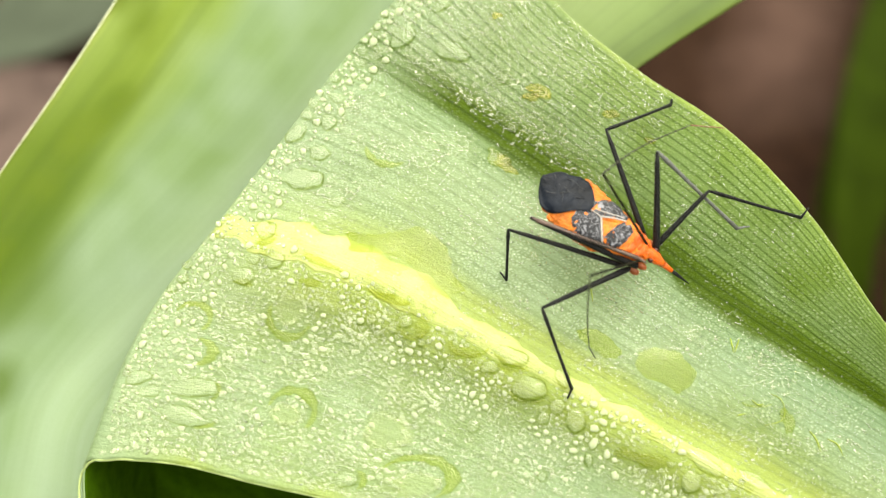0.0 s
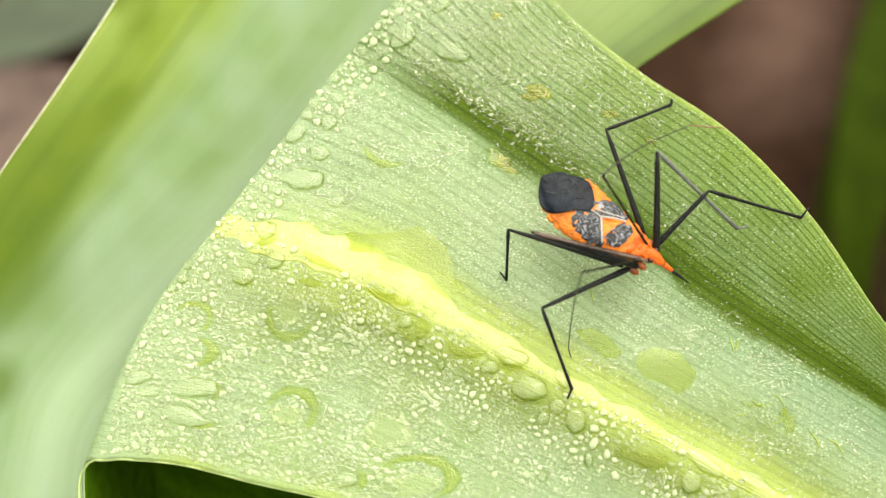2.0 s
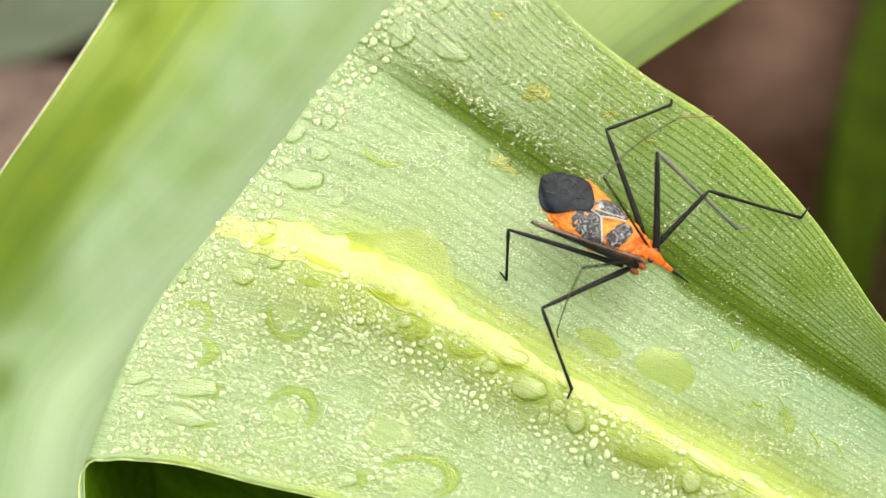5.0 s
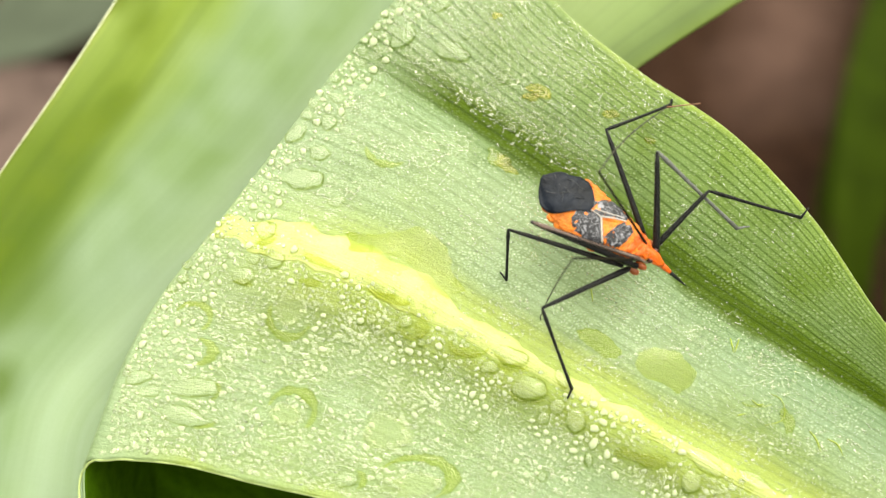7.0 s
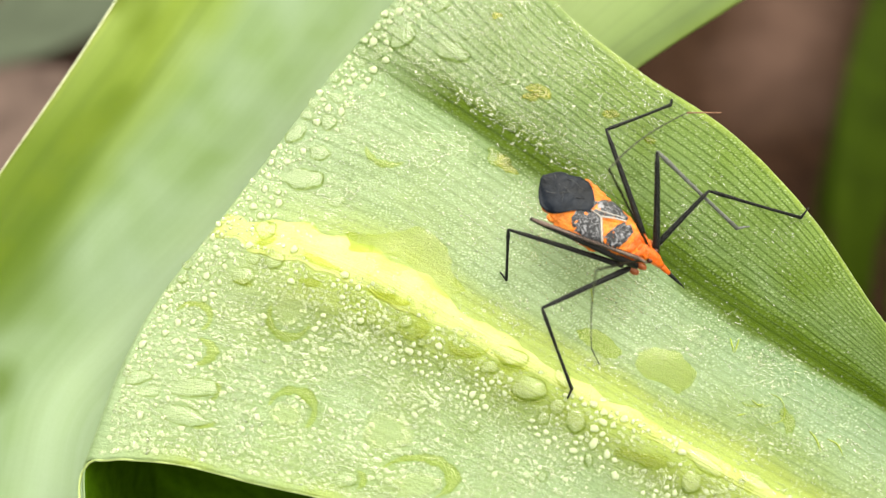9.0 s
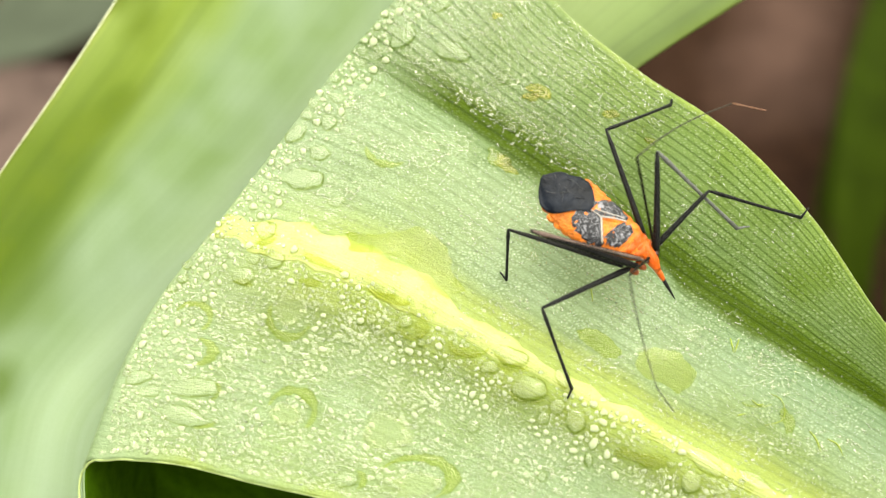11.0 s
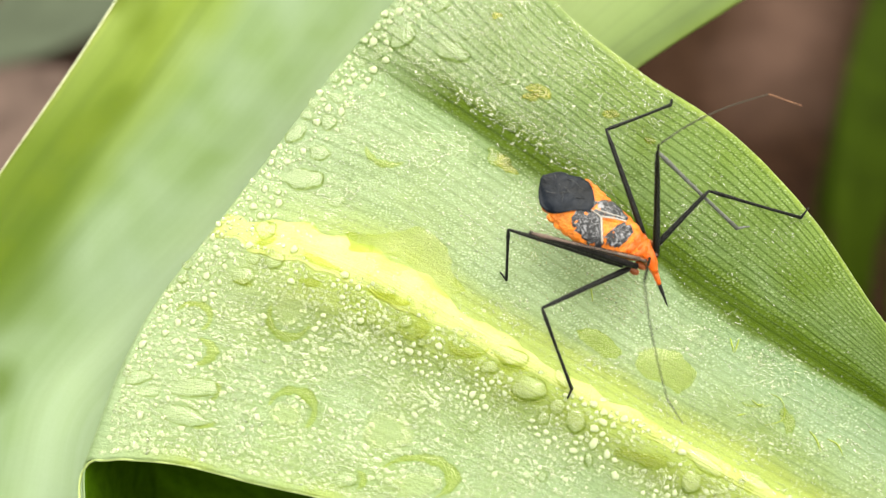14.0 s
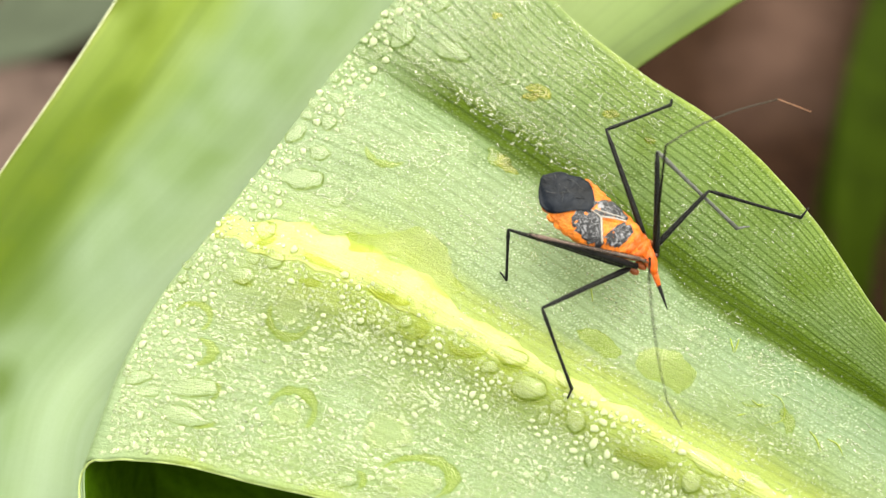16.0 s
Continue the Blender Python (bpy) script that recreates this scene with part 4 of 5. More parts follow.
ROUND_DROPS = (
    (7.5, 13.6, 0.64, 0.70, 0), (2.9, 16.7, 0.58, 0.70, 0), (6.6, 19.1, 0.99, 0.52, 40), (6.9, -11.6, 1.74, 1.05, -15), (8.7, -14.8, 1.86, 1.28, -5), (13.2, -18.0, 1.05, 1.28, 20),
    (11.4, -16.6, 0.81, 0.87, 0), (10.0, -17.7, 0.64, 0.70, 0), (4.7, -12.6, 0.93, 0.70, 0), (-9.6, -23.7, 1.28, 0.81, 0), (24.4, -24.0, 1.05, 1.16, 10), (9.4, -0.9, 0.52, 0.52, 0),
    (3.5, 18.4, 0.52, 0.47, 0), (1.0, 19.4, 0.47, 0.70, 0), (-7.3, -7.7, 0.58, 0.58, 0), (-5.1, -8.5, 0.52, 0.70, 0), (-20.6, -3.0, 1.16, 1.05, 0), (-0.2, 27.7, 1.05, 0.70, 40),
    (-3.9, -7.9, 0.93, 0.70, 0), (25.8, -22.2, 1.98, 0.81, -38), (30.5, -23.8, 1.74, 0.70, -35),
    (3.0, -18.4, 0.70, 0.70, 0), (12.0, -13.7, 0.76, 1.16, 20), (-19.6, -1.2, 0.70, 0.58, 0),
)
SMALL_DROPS = (
    (25.8, 1.2, 0.41, 0.29, 0), (28.3, 1.4, 0.35, 0.29, 0), (32.4, 1.6, 0.23, 0.23, 0), (9.3, 25.4, 0.47, 0.52, 0), (7.2, 27.2, 0.52, 0.35, 0), (13.3, 17.3, 0.35, 0.52, 0),
    (6.5, 23.2, 0.35, 0.52, 0), (2.5, 24.1, 0.47, 0.41, 0), (4.8, 23.2, 0.35, 0.47, 0), (14.4, 22.5, 0.23, 0.35, 0), (-26.9, -3.2, 0.64, 0.52, 0), (-26.5, -1.8, 0.58, 0.47, 20),
    (-27.9, -4.2, 0.52, 0.47, 0), (-9.1, -5.5, 0.35, 0.52, 0), (-2.2, -10.1, 0.47, 0.47, 0), (-0.2, -12.3, 0.47, 0.52, 0), (2.5, -13.7, 0.47, 0.52, 0), (14.4, -21.8, 0.47, 0.81, 0),
    (9.8, -23.4, 0.52, 0.58, 0), (22.5, -22.3, 0.47, 0.41, 0),
)
POOLS = ((22.5, -12.9, 2.75, 2.35, -15), (16.3, -10.0, 2.09, 1.40, -25))
FILMS = (
    (20.0, -21.8, 2.44, 0.76, -10), (34.5, -17.9, 0.64, 1.28, 0), (5.8, 10.2, 1.51, 0.81, -30), (-34.0, -20.4, 1.63, 0.47, 0),
)
PALE_FILMS = (
    (-15.6, -6.5, 1.74, 1.74, 0), (-2.6, -24.2, 2.56, 1.16, 10), (-15.8, -17.3, 1.51, 1.16, 0), (-5.6, -19.0, 2.44, 2.09, 0), (-10.7, 22.9, 1.16, 0.81, 0),
)
# shade spots on the midrib's lower side, laid as tinted water
OLIVE_SHADES = (
    (-18.2, 0.8, 1.16, 0.52, 20), (-12.5, -1.7, 2.21, 0.41, -28), (-5.5, -5.5, 2.33, 0.41, -18), (2.4, -11.1, 1.40, 0.58, -8), (19.4, -21.6, 1.98, 0.52, -22), (-20.6, -3.6, 0.93, 0.41, -10),
    (6.9, -12.6, 1.28, 0.35, -10), (-13.6, -3.8, 1.16, 0.41, -10), (-2.2, -8.7, 0.81, 0.93, 0),
)
STAINS = (
    (10.4, 17.6, 1.28, 0.87, -30), (9.5, 17.0, 0.81, 0.58, 10), (17.9, 14.8, 0.81, 0.58, -20), (6.6, 9.6, 1.51, 0.70, -35), (22.0, 11.8, 0.58, 0.41, -30), (5.9, 26.6, 0.52, 0.47, 0),
)
CRESCENTS = (
    (-15.2, -16.9, 2.33, 2.09, 165, -55, 0.81), (-2.7, -23.6, 3.72, 2.09, 150, -60, 0.93), (-25.7, -7.3, 1.86, 1.51, 150, -60, 0.58), (-25.6, -10.8, 2.21, 1.40, 70, -75, 0.87), (-15.6, -7.1, 2.21, 2.33, 150, 335, 0.7), (-5.5, 11.3, 2.67, 2.09, 180, 300, 0.7),
    (-2.9, -8.1, 1.51, 1.51, 170, 330, 0.41), (2.8, -10.0, 2.09, 1.40, 170, 330, 0.58), (8.9, -14.6, 2.21, 1.51, 190, 300, 0.41), (6.9, -11.6, 2.09, 1.40, 200, 320, 0.35), (-8.9, -23.7, 1.05, 0.93, 70, -70, 0.52), (-24.6, -17.6, 1.98, 0.93, -20, -100, 0.41),
    (31.6, -16.0, 1.51, 0.47, 180, 340, 0.29), (-23.8, -14.8, 1.28, 1.05, 60, -80, 0.35),
)


def puddle(x, y, a, b, turn, tall, rng, seg=32, rings=6, rough=0.12, lean=0.0, tree=None):
    """A flat-based drop on the leaf: half axes a, b, turned by some degrees, with an uneven shore."""
    z0, nrm = on_leaf(x, y, tree)
    if z0 is None:
        return None
    c, s = math.cos(radians(turn)), math.sin(radians(turn))
    k1, k2, p1, p2 = rng.uniform(0.3, 1) * rough, rng.uniform(0.3, 1) * rough, rng.uniform(0, 6.3), rng.uniform(0, 6.3)
    vs, fs = [], []
    for side in (1, 0):
        for i in range(rings, 0, -1):
            q = i / rings
            for k in range(seg):
                th = 2 * math.pi * k / seg
                ragged = 0.0 if rough < 0.15 else 0.2 * noise.noise((x + 1.6 * math.cos(th), y + 1.6 * math.sin(th), 0.5)) + 0.12 * noise.noise((x + 4 * math.cos(th), y + 4 * math.sin(th), 2.5))
                e = q * (1 + ragged + k1 * math.sin(2 * th + p1) + k2 * math.sin(3 * th + p2) + (0.5 if rough < 0.15 else 0.15) * rough * math.sin(5 * th + p1 * 2))
                px, py = a * e * math.cos(th), b * e * math.sin(th)
                X, Y = x + px * c - py * s, y + px * s + py * c
                z, _ = on_leaf(X, Y, tree)
                z = z0 if z is None else z
                high = tall * (1 - q**2) ** 0.7 * (1 + lean * q * math.cos(th + radians(turn) + 0.9)) if side else -0.04
                high = max(high, 0.08) if side and i < rings else high
                vs.append((X - x, Y - y, z - z0 + high + (0.004 if side and i == rings else 0)))
        vs.append((0, 0, (tall if side else -0.04)))
    half = rings * seg + 1
    for o, flip in ((0, False), (half, True)):
        for i in range(rings - 1):
            for k in range(seg):
                f = (o + i * seg + k, o + i * seg + (k + 1) % seg, o + (i + 1) * seg + (k + 1) % seg, o + (i + 1) * seg + k)
                fs.append(f[::-1] if flip else f)
        for k in range(seg):
            f = (o + (rings - 1) * seg + k, o + (rings - 1) * seg + (k + 1) % seg, o + half - 1)
            fs.append(f[::-1] if flip else f)
    fs += [(k, half + k, half + (k + 1) % seg, (k + 1) % seg) for k in range(seg)]
    return [Vector(v) * MM for v in vs], fs, Vector((x, y, z0)) * MM


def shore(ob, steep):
    """Gives the steep faces of a drop's skin stronger bending water, tinted dark as its refracted rim."""
    ob.data.materials.append(M_DARK_RIM)
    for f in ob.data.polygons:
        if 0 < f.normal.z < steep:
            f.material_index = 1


def water_drops():
    rng = random.Random(4)
    kinds = ((LENS_DROPS, "clear water drop on the dewy leaf", 0.32, 0.10, 0.45), (ROUND_DROPS, "clear round water drop on the leaf", 0.32, 0.08, 0.5), (SMALL_DROPS, "small clear water bead on the leaf", 0.5, 0.06, 0.1), (FILMS, "thin flat film of water on the leaf", 0.03, 0.22, 0.3), (PALE_FILMS, "thin flat film of clear water on the leaf", 0.03, 0.1, 0.3), (OLIVE_SHADES, "olive shade spot along the midrib, laid as thin water", 0.12, 0.16, 0.2), (STAINS, "faint yellow stain on the leaf", 0.012, 0.25, 0.0))
    for rows, label, tall, rough, lean in kinds:
        mat = M_FILM if rows is FILMS else M_OLIVE if rows is OLIVE_SHADES else M_CLEAR if rows is PALE_FILMS else M_STAIN if rows is STAINS else M_WATER
        for x, y, a, b, turn in rows:
            made = puddle(x, y, a, b, turn, tall * (b if a > 2 * b else math.sqrt(a * b)), rng, rough=rough, lean=lean, rings=10 if tall > 0.3 else 6)
            if made:
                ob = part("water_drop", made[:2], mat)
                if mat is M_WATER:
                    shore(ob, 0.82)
                ob.matrix_world = LEAF @ Matrix.Translation(made[2])
                tagged(ob, label, "water drop", group="water drops on the leaf")


def film_patch(x, y, outline, label):
    """A thin film of water with a ragged shore, spread round x, y inside a loose outline."""
    n, rings = 72, 6
    loop = spread([*outline, outline[0]], n + 1)[:-1]
    z0, _ = on_leaf(x, y)
    vs, fs = [], []
    for q in np.linspace(1, 0.12, rings):
        for k, (px, py) in enumerate(loop):
            e = q * (1 + 0.10 * noise.noise((px * 1.1, py * 1.1, 3.0)) + 0.07 * noise.noise((px * 2.6, py * 2.6, 6.0)))
            X, Y = x + (px - x) * e, y + (py - y) * e
            z, _ = on_leaf(X, Y)
            vs.append(Vector((X - x, Y - y, (z0 if z is None else z) - z0 + (0.004 if q == 1 else 0.05))) * MM)
    for i in range(rings - 1):
        fs += [(i * n + k, i * n + (k + 1) % n, (i + 1) * n + (k + 1) % n, (i + 1) * n + k) for k in range(n)]
    fs.append(tuple(range((rings - 1) * n, rings * n)))
    ob = part("water_film", (vs, fs), M_POOL)
    ob.matrix_world = LEAF @ Matrix.Translation(Vector((x, y, z0)) * MM)
    tagged(ob, label, "water drop", group="water drops on the leaf")


water_drops()
film_patch(-2.3, -0.2, [(-10.2, 1.9), (-7.7, 1.4), (-5.0, 1.6), (-2.3, 2.2), (0.2, 0.2), (1.1, -2.9), (2.2, -4.7), (0.8, -5.2), (-4.4, -1.2), (-9.8, 0.2)], "ragged thin film of water above the yellow midrib")
film_patch(22.5, -12.9, [(19.7, -11.1), (20.6, -10.6), (22.4, -10.6), (24.1, -11.1), (24.7, -12.0), (25.6, -13.1), (25.0, -14.1), (24.3, -14.9), (23.7, -15.3), (22.8, -14.6), (21.9, -14.1), (20.4, -13.6), (19.6, -12.4)], "rounded thin film of water on the dewy leaf")
film_patch(16.3, -10.0, [(13.5, -8.7), (15.2, -8.5), (16.7, -9.2), (17.6, -10.2), (18.2, -10.9), (17.8, -11.4), (16.5, -11.6), (15.1, -10.5), (13.9, -9.6)], "long thin film of water on the dewy leaf")


def fold_beads():
    """Round beads hanging along the fold, thickest towards its upper end."""
    rng = random.Random(21)
    put = []
    for k in range(6000):
        edge = k < 110
        t = rng.uniform(0.02, 0.62) if rng.random() < 0.8 else rng.uniform(0.62, 0.95)
        f = t * (NW - 1)
        j = int(f)
        x, y = top[0, j, :2] - out[j] * (rng.uniform(0.0, 1.0) ** 1.5 * (3.4 if t < 0.36 else 4.2) + 0.1)
        if edge:
            # a close row right on the bend
            t = 0.03 + 0.57 * k / 110
            f = t * (NW - 1)
            j = int(f)
            x, y = top[0, j, :2] + out[j] * rng.uniform(-0.05, 0.24)
        r = (rng.uniform(0.30, 0.66) if edge else 0.27 + 0.30 * rng.random() if t < 0.36 and rng.random() < 0.6 else 0.18 + 0.45 * rng.random() ** 2) * (1.0 if t < 0.5 else 0.75)
        if len(put) > 310 or any(math.hypot(x - a, y - c) < 0.95 * (r + q) for a, c, q in put):
            continue
        if any(math.hypot(x - a, y - c) < 0.9 * (r + max(p, q)) for rows in (LENS_DROPS, ROUND_DROPS) for a, c, p, q, _ in rows):
            continue
        made = puddle(x, y, r * rng.uniform(1, 1.25), r, rng.uniform(0, 180), 0.6 * r, rng, seg=18, rings=5, rough=0.07)
        if made:
            put.append((x, y, r))
            if r < 0.3:
                join_tiny(made, 0.6)
                continue
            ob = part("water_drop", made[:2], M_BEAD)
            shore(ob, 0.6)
            ob.matrix_world = LEAF @ Matrix.Translation(made[2])
            tagged(ob, "round clear water bead along the leaf's fold", "water drop", group="water beads along the fold")
    return put


TINY = ([], [], [])


def join_tiny(made, steep):
    """Adds a bead too small to pick out to the joined ones."""
    vs, fs, kinds = TINY
    o = len(vs)
    pts = [v + made[2] for v in made[0]]
    vs.extend(pts)
    for f in made[1]:
        a, b, c = (pts[i] for i in f[:3])
        up = (b - a).cross(c - a).normalized().z
        kinds.append(1 if 0 < up < steep else 0)
        fs.append(tuple(i + o for i in f))


FOLD_BEADS = fold_beads()


def rib_beads():
    """Middling beads gathered on the slope below the midrib."""
    rng = random.Random(33)
    put = []
    fixed = [(a, c, max(p, q)) for rows in (LENS_DROPS, ROUND_DROPS, SMALL_DROPS, POOLS, FILMS, PALE_FILMS, OLIVE_SHADES) for a, c, p, q, _ in rows]
    for k in range(4000):
        x = rng.uniform(-17, 24)
        y = -0.52 * x - 7.5 - 0.8 - 6.5 * rng.random() ** 1.4
        r = 0.24 + 0.26 * rng.random() ** 1.6
        if len(put) > 130 or noise.noise((x * 0.25, y * 0.25, 15.0)) < -0.08 or any(math.hypot(x - a, y - c) < 1.02 * (r + q) for a, c, q in fixed + put):
            continue
        if any(abs(math.hypot((x - a) / p, (y - c) / q) - 1) * math.sqrt(p * q) < 0.8 * w + r for a, c, p, q, _, _, w in CRESCENTS):
            continue
        made = puddle(x, y, r * rng.uniform(1, 1.3), r, rng.uniform(0, 180), 0.55 * r, rng, seg=18, rings=6, rough=0.08, lean=0.4)
        if made:
            put.append((x, y, r * 1.1))
            if r < 0.3:
                join_tiny(made, 0.72)
                continue
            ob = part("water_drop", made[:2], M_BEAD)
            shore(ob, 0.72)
            ob.matrix_world = LEAF @ Matrix.Translation(made[2])
            tagged(ob, "clear water bead below the leaf's midrib", "water drop", group="water beads below the midrib")
    return put


RIB_BEADS = rib_beads()
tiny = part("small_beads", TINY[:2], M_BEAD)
tiny.data.materials.append(M_DARK_RIM)
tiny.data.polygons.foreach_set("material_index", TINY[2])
tiny.matrix_world = LEAF
tagged(tiny, "small clear water beads on the dewy leaf", "dew", kind="stuff")
LEFT_TREE = tree_of(P_LEFT)
rng_left = random.Random(8)
for x, y, a, b, turn in ((-16.3, 26.5, 2.9, 2.1, 50), (-21.9, 22.2, 2.4, 1.9, 20), (-15.0, 34.5, 1.2, 0.9, 30)):
    made = puddle(x, y, a, b, turn, 0.3, rng_left, tree=LEFT_TREE)
    if made:
        ob = part("water_drop", made[:2], M_FAINT)
        ob.matrix_world = LEAF @ Matrix.Translation(made[2])
        tagged(ob, "clear water drop on the pale strap leaf", "water drop", group="water drops on the strap leaf")


def crescent(x, y, a, b, start, end, wide, n=30, m=7):
    """The dark refracted rim of a drop, modelled as water: an arc of an ellipse, widest in its middle."""
    z0, _ = on_leaf(x, y)
    vs, fs = [], []
    for i in range(n):
        t = i / (n - 1)
        th = radians(start + (end - start) * t)
        w = 1.25 * wide * (0.12 + 0.88 * math.sin(math.pi * t) ** 0.8) * (1 + 0.6 * noise.noise((t * 5 + x, y, 0.0)) + 0.5 * noise.noise((t * 12 + x, y, 4.0)))
        for j in range(2 * m - 1):
            q = (j if j < m else 2 * m - 2 - j) / (m - 1) - 0.5
            e = 1 + q * w / math.sqrt(a * b)
            X, Y = x + a * e * math.cos(th), y + b * e * math.sin(th)
            z, _ = on_leaf(X, Y)
            z = z0 if z is None else z
            high = 0.2 * w * math.sqrt(max(0, 1 - 4 * q * q)) if j < m else -0.03
            vs.append(Vector((X - x, Y - y, z - z0 + high)) * MM)
    k = 2 * m - 1
    for i in range(n - 1):
        fs += [(i * k + j, i * k + (j + 1) % k, (i + 1) * k + (j + 1) % k, (i + 1) * k + j) for j in range(k)]
    fs += [tuple(range(k))[::-1], tuple(range((n - 1) * k, n * k))]
    ob = part("drop_crescent", (vs, fs), M_OLIVE)
    ob.matrix_world = LEAF @ Matrix.Translation(Vector((x, y, z0)) * MM)
    tagged(ob, "curved olive arc standing for a drop's refracted rim", "water drop", group="water streaks on the leaf")


for row in CRESCENTS:
    crescent(*row)


def dew():
    """The countless small beads, as one mesh."""
    rng = random.Random(11)
    vs, fs, kinds = [], [], []
    taken = [(x, y, a, b, radians(t)) for rows in (LENS_DROPS, ROUND_DROPS, SMALL_DROPS, POOLS, FILMS, OLIVE_SHADES) for x, y, a, b, t in rows]
    taken += [(x, y, 0.6 * a, 0.6 * b, radians(t)) for x, y, a, b, t in PALE_FILMS]

    def free(x, y):
        for cx, cy, a, b, t in taken:
            dx, dy = x - cx, y - cy
            if abs(dx) < 7 and abs(dy) < 7:
                px, py = dx * math.cos(t) + dy * math.sin(t), dy * math.cos(t) - dx * math.sin(t)
                if (px / (a * 1.02 + 0.1)) ** 2 + (py / (b * 1.02 + 0.1)) ** 2 < 1:
                    return False
        for cx, cy, a, b, start, end, wide in CRESCENTS:
            dx, dy = (x - cx) / a, (y - cy) / b
            if abs(math.hypot(dx, dy) - 1) * math.sqrt(a * b) < 0.75 * wide and abs((math.degrees(math.atan2(dy, dx)) - (start + end) / 2 + 180) % 360 - 180) < abs(end - start) / 2:
                return False
        return True

    def bead(x, y, a, b, t, tall, seg):
        o = len(vs)
        c, s = math.cos(t), math.sin(t)
        wob = [1 + rng.uniform(-0.16, 0.2) for _ in range(seg)]
        z0, nrm = on_leaf(x, y)
        if z0 is None or nrm.z < 0.9:
            return
        sx, sy = -nrm.x / nrm.z, -nrm.y / nrm.z
        for q, h in ((1.0, -0.03), (0.87, 0.5), (0.55, 0.88)):
            for k in range(seg):
                th = 2 * math.pi * k / seg
                px, py = a * q * wob[k] * math.cos(th), b * q * wob[k] * math.sin(th)
                X, Y = px * c - py * s, px * s + py * c
                vs.append((x + X, y + Y, z0 + sx * X + sy * Y + h * tall))
        vs.append((x, y, z0 + tall))
        for i in range(2):
            kinds.extend([1 - i if seg > 7 else 2] * seg)
            fs.extend((o + i * seg + k, o + i * seg + (k + 1) % seg, o + (i + 1) * seg + (k + 1) % seg, o + (i + 1) * seg + k) for k in range(seg))
        fs.extend((o + 2 * seg + k, o + 2 * seg + (k + 1) % seg, o + 3 * seg) for k in range(seg))
        fs.append(tuple(range(o, o + seg))[::-1])
        kinds.extend([0 if seg > 7 else 2] * (seg + 1))

    cells = {}
    for x, y, r in FOLD_BEADS + RIB_BEADS:
        cells.setdefault((int(x // 1.0), int(y // 1.0)), []).append((x, y, r))

    def fits(x, y, r, packed):
        ci, cj = int(x // 1.0), int(y // 1.0)
        near = [q for i in (ci - 1, ci, ci + 1) for j in (cj - 1, cj, cj + 1) for q in cells.get((i, j), ())]
        if any((x - a) ** 2 + (y - c) ** 2 < (packed * (r + k)) ** 2 for a, c, k in near):
            return False
        cells.setdefault((ci, cj), []).append((x, y, r))
        return True

    for k in range(190000):
        X, Y = rng.uniform(-37.5, 48), rng.uniform(-28, 33)
        # how far from the fold, and how far below the midrib
        fold = (X + 15.5) * 0.77 - (Y - 13.5) * 0.64
        low = -(Y + 0.52 * X + 7.5)
        patch = noise.noise((X * 0.16, Y * 0.16, 2.0))
        fine = noise.noise((X * 0.5, Y * 0.5, 7.0))
        beyond = Y > 11.0 - 0.73 * (X - 8.0)
        dry = min(1, max(0, (X - 4) / 26)) if beyond else 0.0
        wet = 0.7 + 0.8 * patch + 0.5 * fine + 0.7 * math.exp(-max(0, fold) / 5) + (0.6 - 0.75 * min(1, max(0, (X + 4) / 16)) * math.exp(-max(0, low - 1) / 7) if low > 0 else 0) + (0.1 if beyond else 0) - 0.95 * dry
        # the groove runs nearly dry, and the curled lip sheds its water
        if abs(Y - 11.0 + 0.73 * (X - 8.0)) < 1.5 and rng.random() < 0.9 * min(1, max(0, (X + 7) / 8)):
            continue
        if low > 8 and on_leaf(X, Y - 0.8)[0] is None:
            continue
        if (RIB.ray_cast(Vector((X, Y, 60)), Vector((0, 0, -1)))[0] and rng.random() < 0.85) or rng.random() > wet or not free(X, Y):
            continue
        small = rng.random() ** 1.5
        if beyond:
            r = (0.07 + 0.17 * small * small) * (1 - 0.5 * dry)
        elif low > 0:
            # the largest settle first and the small ones fill the gaps
            bare = noise.noise((X * 0.2 + 9, Y * 0.3, 31.0)) + 0.3 * min(1, max(0, (-X - 12) / 10))
            if bare < -0.05 and k < 90000 and rng.random() < 0.9:
                continue
            r = (0.30 if k < 40000 else 0.21 if k < 90000 else 0.13) * rng.uniform(0.85, 1.2) * (0.9 + 0.5 * patch) * (1.2 if low > 8 and X < 0 else 1.0)
        else:
            # cells gather in patches, with bare leaf between
            cell = noise.noise((X * 0.13 + 3, Y * 0.22, 12.0))
            r = 0.05 + (0.17 if cell > 0.12 else 0.09) * small
            if rng.random() < (0.1 if cell > 0.12 else 0.62) or rng.random() < 0.45 * min(1, max(0, fold / 12)):
                continue
        if fold < 5:
            r += 0.30 * math.exp(-max(0, fold) / 2.0) * rng.random() ** 3
        if not fits(X, Y, r, 0.84 if low > 0 and not beyond else 0.8):
            continue
        long = rng.uniform(1.0, 1.2) + (0.2 if low > 6 and X < 0 else 0) + (0.5 * rng.random() if low <= 0 else 0)
        bead(X, Y, r * long, r / math.sqrt(long), rng.gauss(-0.35, 0.4), r * (rng.uniform(0.16, 0.28) if r > 0.16 else rng.uniform(0.10, 0.18)), 10 if r > 0.16 else 7)
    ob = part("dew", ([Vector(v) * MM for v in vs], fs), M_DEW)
    ob.data.materials.append(M_DARK_RIM)
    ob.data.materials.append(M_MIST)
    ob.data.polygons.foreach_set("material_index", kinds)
    ob.matrix_world = LEAF
    tagged(ob, "fine clear dew beads covering the leaf", "dew", kind="stuff")


dew()


